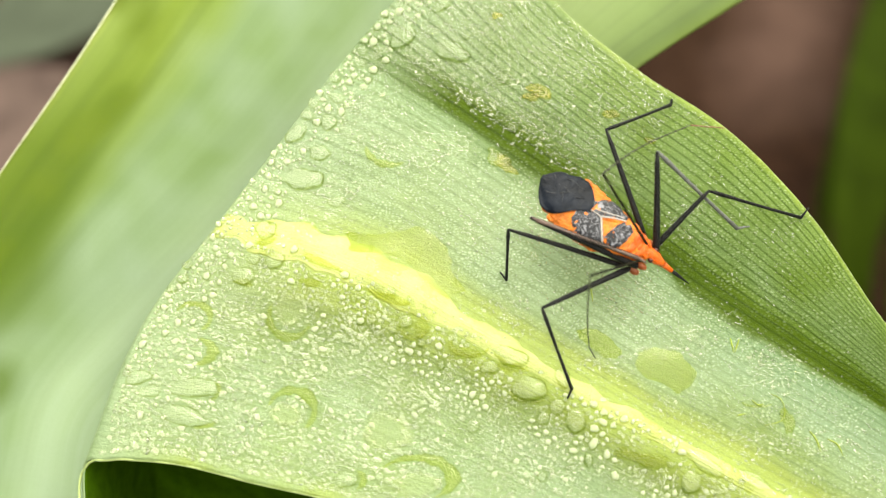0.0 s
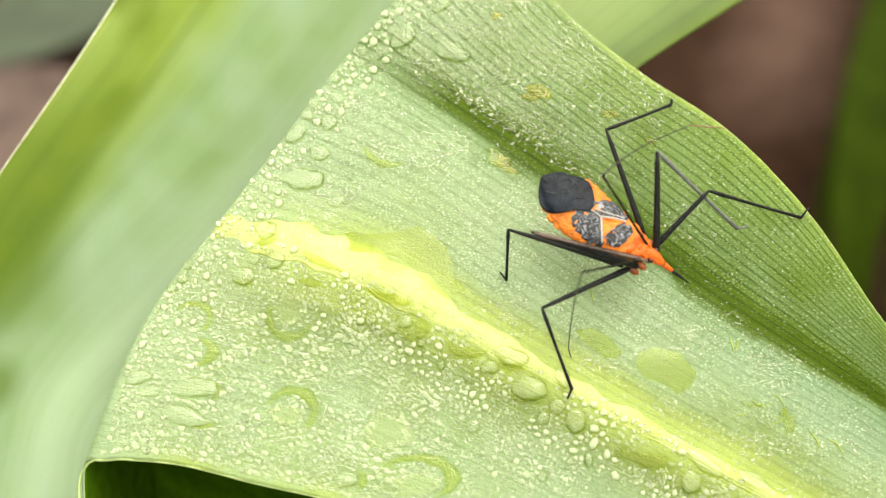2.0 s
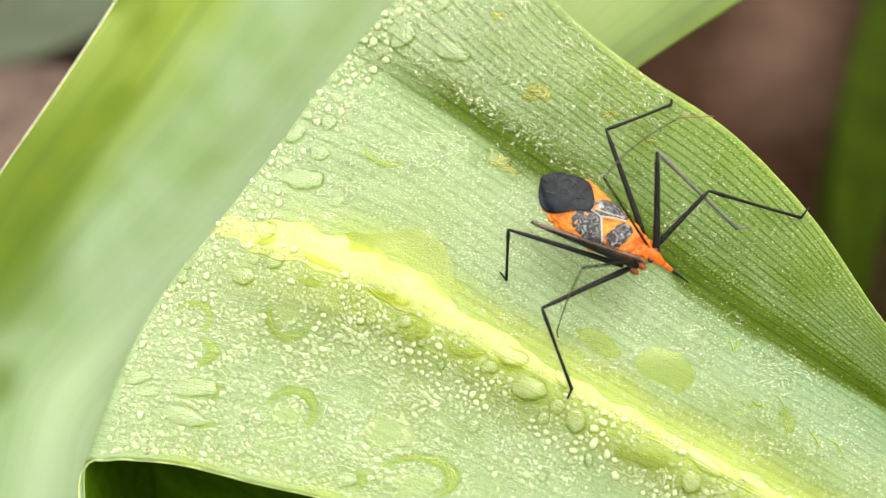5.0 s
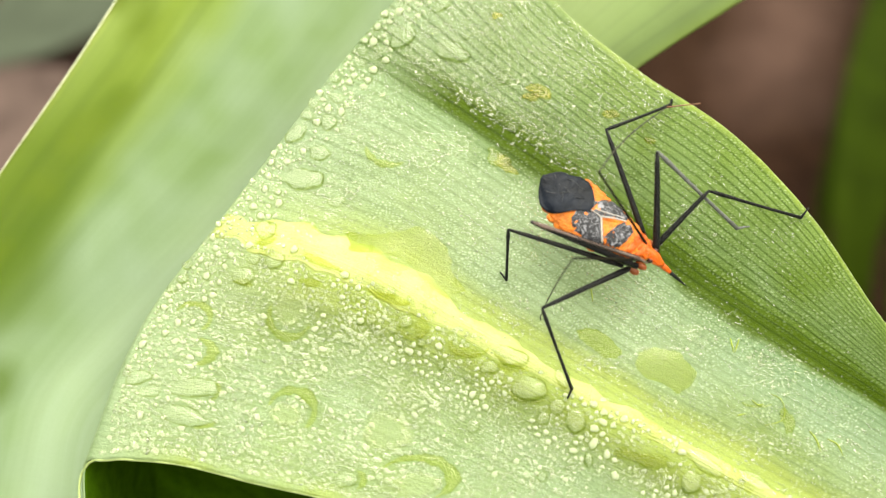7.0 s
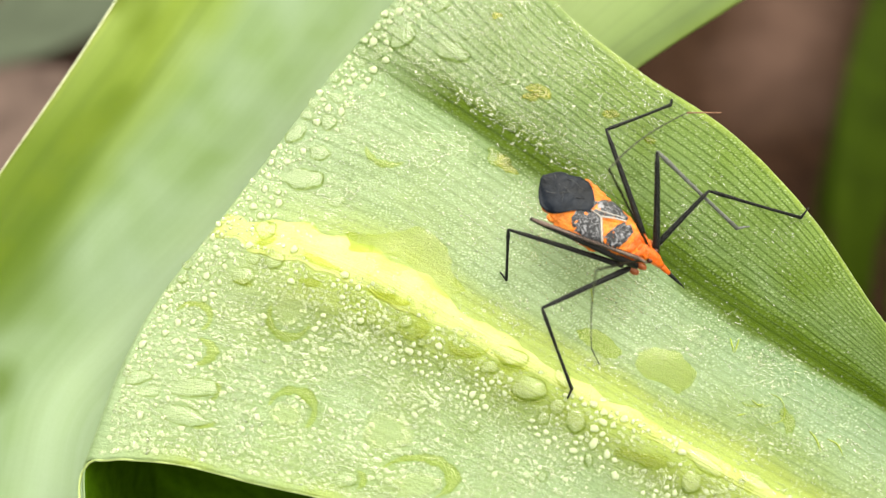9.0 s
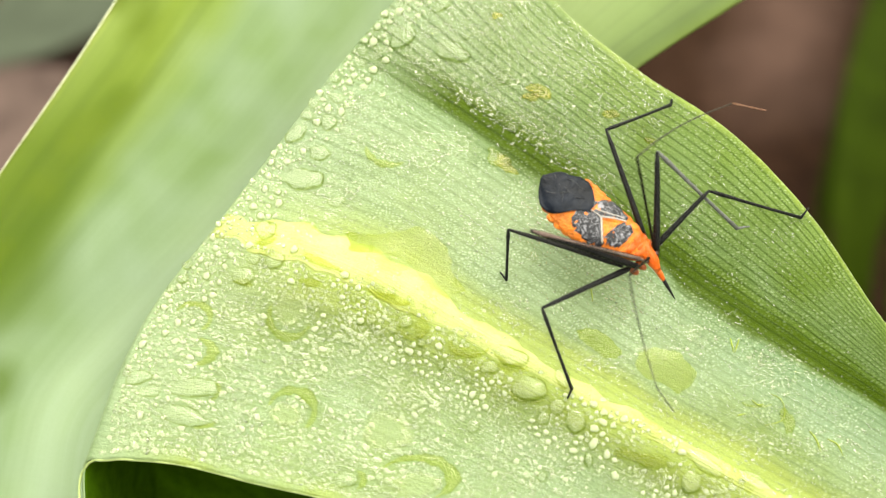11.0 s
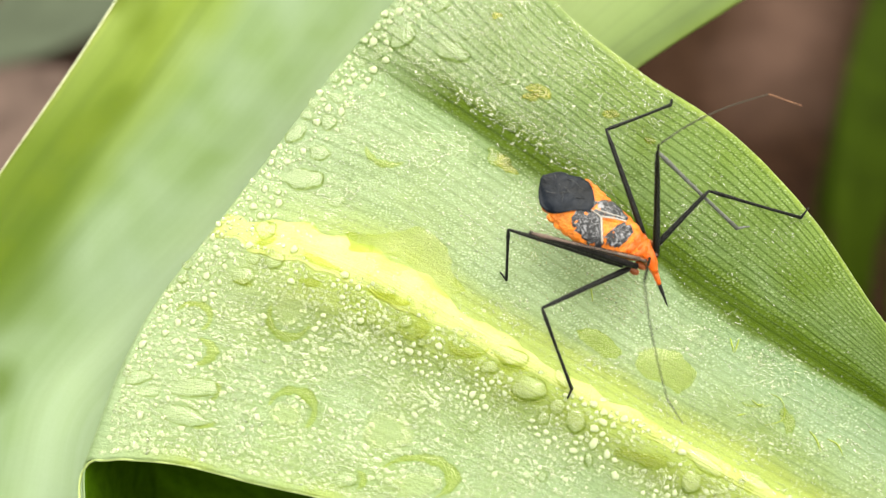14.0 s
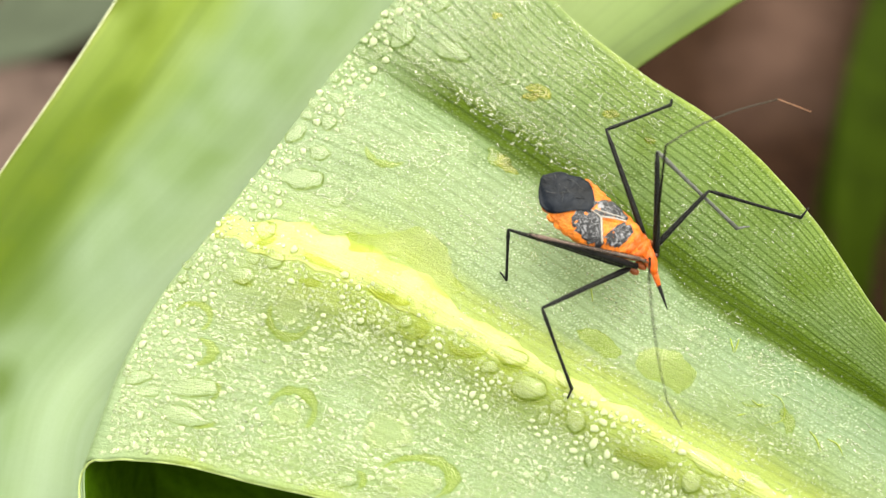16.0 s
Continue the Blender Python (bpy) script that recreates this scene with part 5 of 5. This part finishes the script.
def sliver(name, label, points, r):
    """A thin scrap of plant lying on the leaf."""
    line = spread([(x, y) for x, y in points], 10)
    path = [(x, y, (on_leaf(x, y)[0] or 0) + 0.08) for x, y in line]
    ob = part(name, tube(path, [r * (0.4 + 0.6 * math.sin(math.pi * min(1, (i + 1) / 10))) for i in range(10)], 6), M_SCRAP)
    ob.matrix_world = LEAF
    tagged(ob, label, "debris", group="plant scraps on the leaf")


sliver("plant_fibre", "thin curved brown-green fibre on the leaf", [(33.0, -15.2), (33.8, -15.5), (34.3, -16.6), (34.0, -17.7), (32.1, -18.4)], 0.05)
for pts in ([(29.4, -9.4), (29.6, -10.9)], [(30.3, -9.5), (29.7, -10.9)], [(36.6, -18.9), (37.1, -19.6), (37.5, -21.0)], [(38.3, -19.7), (39.2, -20.2), (39.7, -21.3)], [(15.2, -3.9), (15.4, -5.7)], [(31.0, -15.8), (31.6, -16.3), (32.2, -16.2)], [(29.4, -17.4), (30.3, -17.2)]):
    sliver("leaf_scrap", "small dark green scrap stuck to the leaf", pts, 0.08)

def motions():
    walk(head, [
        (0.0, pose(0.00222, -0.00098, 0.00610, 0.0, 29.5, -28.7)), (1.0, pose(0.00222, -0.00098, 0.00610, 0.0, 31.1, -30.3)), (2.0, pose(0.00222, -0.00098, 0.00610, 0.0, 29.9, -28.0)),
        (3.0, pose(0.00222, -0.00098, 0.00610, -0.0, 30.7, -26.6)), (4.0, pose(0.00222, -0.00098, 0.00610, -0.0, 30.7, -26.6)), (6.5, pose(0.00222, -0.00098, 0.00610, 0.0, 32.0, -30.4)),
        (7.5, pose(0.00222, -0.00098, 0.00610, 0.0, 34.2, -32.2)), (8.5, pose(0.00222, -0.00098, 0.00610, 0.0, 33.7, -33.0)), (9.2, pose(0.00222, -0.00098, 0.00610, 0.0, 32.5, -36.0)),
        (11.3, pose(0.00222, -0.00098, 0.00610, -0.0, 32.0, -54.6)), (12.0, pose(0.00222, -0.00098, 0.00610, 0.0, 31.7, -58.0)), (13.0, pose(0.00222, -0.00098, 0.00610, 0.0, 27.3, -63.4)),
        (14.0, pose(0.00222, -0.00098, 0.00610, 0.0, 24.3, -66.1)), (15.0, pose(0.00222, -0.00098, 0.00610, 0.0, 18.2, -68.5)), (16.0, pose(0.00222, -0.00098, 0.00610, -0.0, 16.4, -69.7)),
    ])
    walk(left_antenna, [
        (0.0, pose(0.00240, -0.00071, 0.00640, 90.0, -47.1, 137.0)), (0.5, pose(0.00240, -0.00071, 0.00640, 90.0, -44.6, 136.6)), (1.0, pose(0.00240, -0.00071, 0.00640, 90.0, -46.5, 135.6)),
        (1.5, pose(0.00240, -0.00071, 0.00640, 90.0, -48.0, 136.5)), (2.0, pose(0.00240, -0.00071, 0.00640, 90.0, -47.4, 138.0)), (2.5, pose(0.00240, -0.00071, 0.00640, 90.0, -48.9, 135.9)),
        (3.0, pose(0.00240, -0.00071, 0.00640, 90.0, -50.6, 137.9)), (3.5, pose(0.00240, -0.00071, 0.00640, 90.0, -47.7, 137.9)), (4.0, pose(0.00240, -0.00071, 0.00640, 90.0, -49.7, 139.7)),
        (6.5, pose(0.00240, -0.00071, 0.00640, 90.0, -48.4, 140.3)), (7.0, pose(0.00240, -0.00071, 0.00640, 90.0, -43.9, 136.9)), (7.5, pose(0.00240, -0.00071, 0.00640, 90.0, -45.5, 133.2)),
        (8.0, pose(0.00240, -0.00071, 0.00640, 90.0, -45.5, 133.2)), (8.5, pose(0.00240, -0.00071, 0.00640, 90.0, -46.2, 134.0)), (9.0, pose(0.00240, -0.00071, 0.00640, 90.0, -47.9, 131.6)),
        (9.2, pose(0.00240, -0.00071, 0.00640, 90.0, -48.2, 131.4)), (11.3, pose(0.00286, -0.00054, 0.00640, 90.0, -47.4, 109.0)), (11.5, pose(0.00286, -0.00054, 0.00640, 90.0, -45.0, 107.2)),
        (11.8, pose(0.00286, -0.00054, 0.00640, 90.0, -48.5, 103.1)), (12.0, pose(0.00286, -0.00054, 0.00640, 90.0, -46.0, 101.1)), (12.5, pose(0.00286, -0.00054, 0.00640, 90.0, -43.6, 97.8)),
        (13.0, pose(0.00286, -0.00054, 0.00640, 90.0, -40.3, 95.6)), (13.5, pose(0.00286, -0.00054, 0.00640, 90.0, -44.2, 94.5)), (14.0, pose(0.00286, -0.00054, 0.00640, 90.0, -43.6, 93.9)),
        (14.5, pose(0.00286, -0.00054, 0.00640, 90.0, -44.4, 91.4)), (15.0, pose(0.00286, -0.00054, 0.00640, 90.0, -41.6, 90.0)), (15.5, pose(0.00286, -0.00054, 0.00640, 90.0, -42.4, 90.2)),
        (16.0, pose(0.00286, -0.00054, 0.00640, 90.0, -44.4, 89.1)),
    ])
    walk(left_whip, [
        (0.0, pose(0.01100, 0.00000, 0.00000, 173.8, -63.0, -160.4)), (0.5, pose(0.01100, 0.00000, 0.00000, 175.7, -63.8, -160.5)), (1.0, pose(0.01100, 0.00000, 0.00000, 173.1, -62.4, -159.4)),
        (1.5, pose(0.01100, 0.00000, 0.00000, 174.1, -62.6, -162.8)), (2.0, pose(0.01100, 0.00000, 0.00000, 177.0, -63.2, -162.8)), (2.5, pose(0.01100, 0.00000, 0.00000, 173.7, -64.2, -161.2)),
        (3.0, pose(0.01100, 0.00000, 0.00000, 177.8, -63.5, -169.1)), (3.5, pose(0.01100, 0.00000, 0.00000, 171.8, -62.9, -157.5)), (4.0, pose(0.01100, 0.00000, 0.00000, 169.2, -63.9, -155.6)),
        (6.5, pose(0.01100, 0.00000, 0.00000, 156.3, -64.1, -145.7)), (7.0, pose(0.01100, 0.00000, 0.00000, 145.4, -64.2, -130.9)), (7.5, pose(0.01100, 0.00000, 0.00000, 145.9, -66.7, -125.5)),
        (8.0, pose(0.01100, 0.00000, 0.00000, 144.4, -65.6, -130.3)), (8.5, pose(0.01100, 0.00000, 0.00000, 145.2, -65.8, -129.8)), (9.0, pose(0.01100, 0.00000, 0.00000, 148.5, -64.4, -137.2)),
        (9.2, pose(0.01100, 0.00000, 0.00000, 149.8, -65.0, -137.6)), (11.3, pose(0.01100, 0.00000, 0.00000, 116.8, -68.6, -97.0)), (11.5, pose(0.01100, 0.00000, 0.00000, 110.9, -68.0, -89.0)),
        (11.8, pose(0.01100, 0.00000, 0.00000, 103.6, -66.1, -85.4)), (12.0, pose(0.01100, 0.00000, 0.00000, 102.8, -65.8, -81.4)), (12.5, pose(0.01100, 0.00000, 0.00000, 100.0, -64.5, -72.0)),
        (13.0, pose(0.01100, 0.00000, 0.00000, 97.9, -62.5, -65.7)), (13.5, pose(0.01100, 0.00000, 0.00000, 95.6, -64.6, -67.2)), (14.0, pose(0.01100, 0.00000, 0.00000, 94.9, -64.4, -65.3)),
        (14.5, pose(0.01100, 0.00000, 0.00000, 93.3, -61.9, -67.9)), (15.0, pose(0.01100, 0.00000, 0.00000, 93.2, -61.8, -62.2)), (15.5, pose(0.01100, 0.00000, 0.00000, 93.0, -61.7, -62.2)),
        (16.0, pose(0.01100, 0.00000, 0.00000, 92.6, -61.9, -65.0)),
    ])
    walk(right_antenna, [
        (0.0, pose(0.00172, -0.00176, 0.00620, 52.4, -48.8, -149.9)), (0.5, pose(0.00172, -0.00176, 0.00620, 52.0, -47.7, -150.0)), (1.0, pose(0.00172, -0.00176, 0.00620, 54.8, -47.5, -152.5)),
        (1.5, pose(0.00172, -0.00176, 0.00620, 54.8, -47.5, -152.5)), (2.0, pose(0.00172, -0.00176, 0.00620, 57.3, -45.7, -155.3)), (2.5, pose(0.00172, -0.00176, 0.00620, 53.9, -46.2, -152.2)),
        (3.0, pose(0.00172, -0.00176, 0.00620, 50.7, -48.2, -148.6)), (3.5, pose(0.00172, -0.00176, 0.00620, 52.0, -47.7, -150.0)), (4.0, pose(0.00172, -0.00176, 0.00620, 53.2, -47.5, -151.1)),
        (6.5, pose(0.00172, -0.00176, 0.00620, 73.0, -45.4, -167.7)), (7.0, pose(0.00172, -0.00176, 0.00620, 71.3, -44.0, -166.7)), (7.5, pose(0.00172, -0.00176, 0.00620, 68.5, -46.9, -164.0)),
        (8.0, pose(0.00172, -0.00176, 0.00620, 65.7, -50.5, -160.8)), (8.5, pose(0.00172, -0.00176, 0.00620, 63.1, -52.1, -158.2)), (9.0, pose(0.00172, -0.00176, 0.00620, 55.1, -52.9, -150.9)),
        (9.2, pose(0.00172, -0.00176, 0.00620, 54.2, -52.6, -150.2)), (11.3, pose(0.00240, -0.00153, 0.00620, 34.5, -60.3, -128.4)), (11.5, pose(0.00240, -0.00153, 0.00620, 32.0, -59.5, -126.0)),
        (11.8, pose(0.00240, -0.00153, 0.00620, 21.4, -61.3, -114.0)), (12.0, pose(0.00240, -0.00153, 0.00620, 23.5, -60.7, -116.5)), (12.5, pose(0.00240, -0.00153, 0.00620, 29.0, -62.4, -122.0)),
        (13.0, pose(0.00240, -0.00153, 0.00620, 28.6, -60.8, -122.0)), (13.5, pose(0.00240, -0.00153, 0.00620, 21.4, -61.3, -114.0)), (14.0, pose(0.00240, -0.00153, 0.00620, 22.6, -61.0, -115.5)),
        (14.5, pose(0.00240, -0.00153, 0.00620, 20.6, -64.5, -112.6)), (15.0, pose(0.00240, -0.00153, 0.00620, 18.7, -61.9, -111.0)), (15.5, pose(0.00240, -0.00153, 0.00620, 22.6, -61.0, -115.5)),
        (16.0, pose(0.00240, -0.00153, 0.00620, 18.7, -61.9, -111.0)),
    ])
    walk(right_whip, [
        (0.0, pose(0.01100, 0.00000, 0.00000, -174.1, 43.4, -152.3)), (0.5, pose(0.01100, 0.00000, 0.00000, -172.5, 45.0, -148.9)), (1.0, pose(0.01100, 0.00000, 0.00000, -169.6, 43.4, -143.5)),
        (1.5, pose(0.01100, 0.00000, 0.00000, -169.8, 44.5, -143.7)), (2.0, pose(0.01100, 0.00000, 0.00000, -168.7, 44.5, -139.4)), (2.5, pose(0.01100, 0.00000, 0.00000, -168.2, 43.9, -140.6)),
        (3.0, pose(0.01100, 0.00000, 0.00000, -171.8, 47.4, -148.4)), (3.5, pose(0.01100, 0.00000, 0.00000, -170.2, 46.2, -145.4)), (4.0, pose(0.01100, 0.00000, 0.00000, -169.3, 44.8, -143.6)),
        (6.5, pose(0.01100, 0.00000, 0.00000, -163.6, 19.8, -122.1)), (7.0, pose(0.01100, 0.00000, 0.00000, -164.2, 26.0, -124.9)), (7.5, pose(0.01100, 0.00000, 0.00000, -167.6, 29.8, -135.9)),
        (8.0, pose(0.01100, 0.00000, 0.00000, -169.2, 33.4, -143.1)), (8.5, pose(0.01100, 0.00000, 0.00000, -168.6, 39.5, -143.7)), (9.0, pose(0.01100, 0.00000, 0.00000, -172.9, 43.0, -153.2)),
        (9.2, pose(0.01100, 0.00000, 0.00000, -173.7, 44.4, -154.1)), (11.3, pose(0.01100, 0.00000, 0.00000, 151.2, 63.9, 157.4)), (11.5, pose(0.01100, 0.00000, 0.00000, 149.8, 64.2, 155.4)),
        (11.8, pose(0.01100, 0.00000, 0.00000, 139.0, 67.7, 139.9)), (12.0, pose(0.01100, 0.00000, 0.00000, 151.7, 65.6, 152.9)), (12.5, pose(0.01100, 0.00000, 0.00000, 152.9, 64.5, 155.7)),
        (13.0, pose(0.01100, 0.00000, 0.00000, 153.9, 65.2, 157.6)), (13.5, pose(0.01100, 0.00000, 0.00000, 147.8, 66.5, 148.0)), (14.0, pose(0.01100, 0.00000, 0.00000, 149.3, 68.5, 151.0)),
        (14.5, pose(0.01100, 0.00000, 0.00000, 138.5, 72.8, 139.7)), (15.0, pose(0.01100, 0.00000, 0.00000, 144.0, 72.9, 144.9)), (15.5, pose(0.01100, 0.00000, 0.00000, 146.2, 71.5, 148.9)),
        (16.0, pose(0.01100, 0.00000, 0.00000, 151.2, 70.9, 151.3)),
    ])
    walk(front_leg, [
        (0.0, pose(0.00117, -0.00240, 0.00600, 0.0, -11.3, 157.7)), (0.2, pose(0.00117, -0.00240, 0.00600, 0.0, -16.5, 162.5)), (0.4, pose(0.00117, -0.00240, 0.00600, 0.0, -19.3, 167.0)),
        (0.6, pose(0.00117, -0.00240, 0.00600, 0.0, -21.7, 169.6)), (0.8, pose(0.00117, -0.00240, 0.00600, 0.0, -19.4, 165.9)), (1.0, pose(0.00117, -0.00240, 0.00600, 0.0, -11.5, 153.0)),
        (1.2, pose(0.00117, -0.00240, 0.00600, 0.0, -10.6, 153.8)), (1.4, pose(0.00117, -0.00240, 0.00600, 0.0, -13.8, 157.4)), (1.7, pose(0.00117, -0.00240, 0.00600, 0.0, -19.8, 165.3)),
        (2.0, pose(0.00117, -0.00240, 0.00600, 0.0, -21.6, 167.8)), (2.2, pose(0.00117, -0.00240, 0.00600, 0.0, -22.6, 168.6)), (2.5, pose(0.00117, -0.00240, 0.00600, 0.0, -11.3, 155.5)),
        (2.8, pose(0.00117, -0.00240, 0.00600, 0.0, -14.7, 159.7)), (3.2, pose(0.00117, -0.00240, 0.00600, 0.0, -20.3, 165.1)), (3.5, pose(0.00117, -0.00240, 0.00600, 0.0, -19.5, 163.8)),
        (3.8, pose(0.00117, -0.00240, 0.00600, 0.0, -13.1, 154.7)), (4.0, pose(0.00117, -0.00240, 0.00600, 0.0, -11.8, 156.6)), (4.2, pose(0.00117, -0.00240, 0.00600, -0.0, -15.5, 160.5)),
        (4.6, pose(0.00117, -0.00240, 0.00600, 0.0, -19.9, 166.9)), (4.9, pose(0.00117, -0.00240, 0.00600, 0.0, -21.4, 168.7)), (5.1, pose(0.00117, -0.00240, 0.00600, -0.0, -12.4, 154.2)),
        (5.5, pose(0.00117, -0.00240, 0.00600, 0.0, -16.1, 160.3)), (5.9, pose(0.00117, -0.00240, 0.00600, 0.0, -19.9, 166.9)), (6.1, pose(0.00117, -0.00240, 0.00600, 0.0, -19.2, 165.5)),
        (6.3, pose(0.00117, -0.00240, 0.00600, 0.0, -15.0, 159.2)), (6.5, pose(0.00117, -0.00240, 0.00600, 0.0, -12.3, 152.2)), (6.8, pose(0.00117, -0.00240, 0.00600, 0.0, -12.7, 156.5)),
        (7.2, pose(0.00117, -0.00240, 0.00600, 0.0, -18.5, 163.3)), (7.5, pose(0.00117, -0.00240, 0.00600, 0.0, -12.3, 154.8)), (7.7, pose(0.00117, -0.00240, 0.00600, 0.0, -10.1, 156.2)),
        (8.0, pose(0.00117, -0.00240, 0.00600, -0.0, -16.7, 162.9)), (8.2, pose(0.00117, -0.00240, 0.00600, 0.0, -19.6, 166.2)), (8.5, pose(0.00117, -0.00240, 0.00600, 0.0, -21.1, 168.0)),
        (8.7, pose(0.00117, -0.00240, 0.00600, 0.0, -12.7, 156.5)), (9.0, pose(0.00117, -0.00240, 0.00600, 0.0, -12.5, 158.6)), (9.2, pose(0.00117, -0.00240, 0.00600, 0.0, -16.2, 161.3)),
        (9.6, pose(0.00117, -0.00240, 0.00600, 0.0, -19.9, 166.9)), (9.9, pose(0.00117, -0.00240, 0.00600, 0.0, -21.4, 168.7)), (10.1, pose(0.00117, -0.00240, 0.00600, 0.0, -13.0, 155.3)),
        (10.5, pose(0.00117, -0.00240, 0.00600, 0.0, -16.8, 161.1)), (10.9, pose(0.00117, -0.00240, 0.00600, 0.0, -19.4, 165.9)), (11.3, pose(0.00117, -0.00240, 0.00600, 0.0, -18.9, 167.5)),
        (11.5, pose(0.00117, -0.00240, 0.00600, -0.0, -14.0, 160.8)), (11.8, pose(0.00117, -0.00240, 0.00600, 0.0, -19.7, 167.7)), (12.0, pose(0.00117, -0.00240, 0.00600, -0.0, -25.0, 173.7)),
        (12.2, pose(0.00117, -0.00240, 0.00600, 0.0, -13.6, 160.4)), (12.5, pose(0.00117, -0.00240, 0.00600, 0.0, -17.6, 165.2)), (12.7, pose(0.00117, -0.00240, 0.00600, 0.0, -20.1, 168.7)),
        (13.0, pose(0.00117, -0.00240, 0.00600, 0.0, -15.8, 162.7)), (13.2, pose(0.00117, -0.00240, 0.00600, -0.0, -13.6, 157.9)), (13.5, pose(0.00117, -0.00240, 0.00600, -0.0, -16.5, 164.6)),
        (13.8, pose(0.00117, -0.00240, 0.00600, 0.0, -19.5, 168.9)), (14.0, pose(0.00117, -0.00240, 0.00600, 0.0, -18.1, 167.4)), (14.2, pose(0.00117, -0.00240, 0.00600, 0.0, -14.0, 159.9)),
        (14.5, pose(0.00117, -0.00240, 0.00600, 0.0, -15.4, 163.2)), (14.8, pose(0.00117, -0.00240, 0.00600, 0.0, -21.5, 169.0)), (15.0, pose(0.00117, -0.00240, 0.00600, 0.0, -24.6, 174.1)),
        (15.2, pose(0.00117, -0.00240, 0.00600, 0.0, -25.1, 174.3)), (15.5, pose(0.00117, -0.00240, 0.00600, 0.0, -13.6, 160.4)), (15.7, pose(0.00117, -0.00240, 0.00600, 0.0, -18.4, 165.4)),
        (16.0, pose(0.00117, -0.00240, 0.00600, 0.0, -17.8, 168.2)),
    ])


motions()
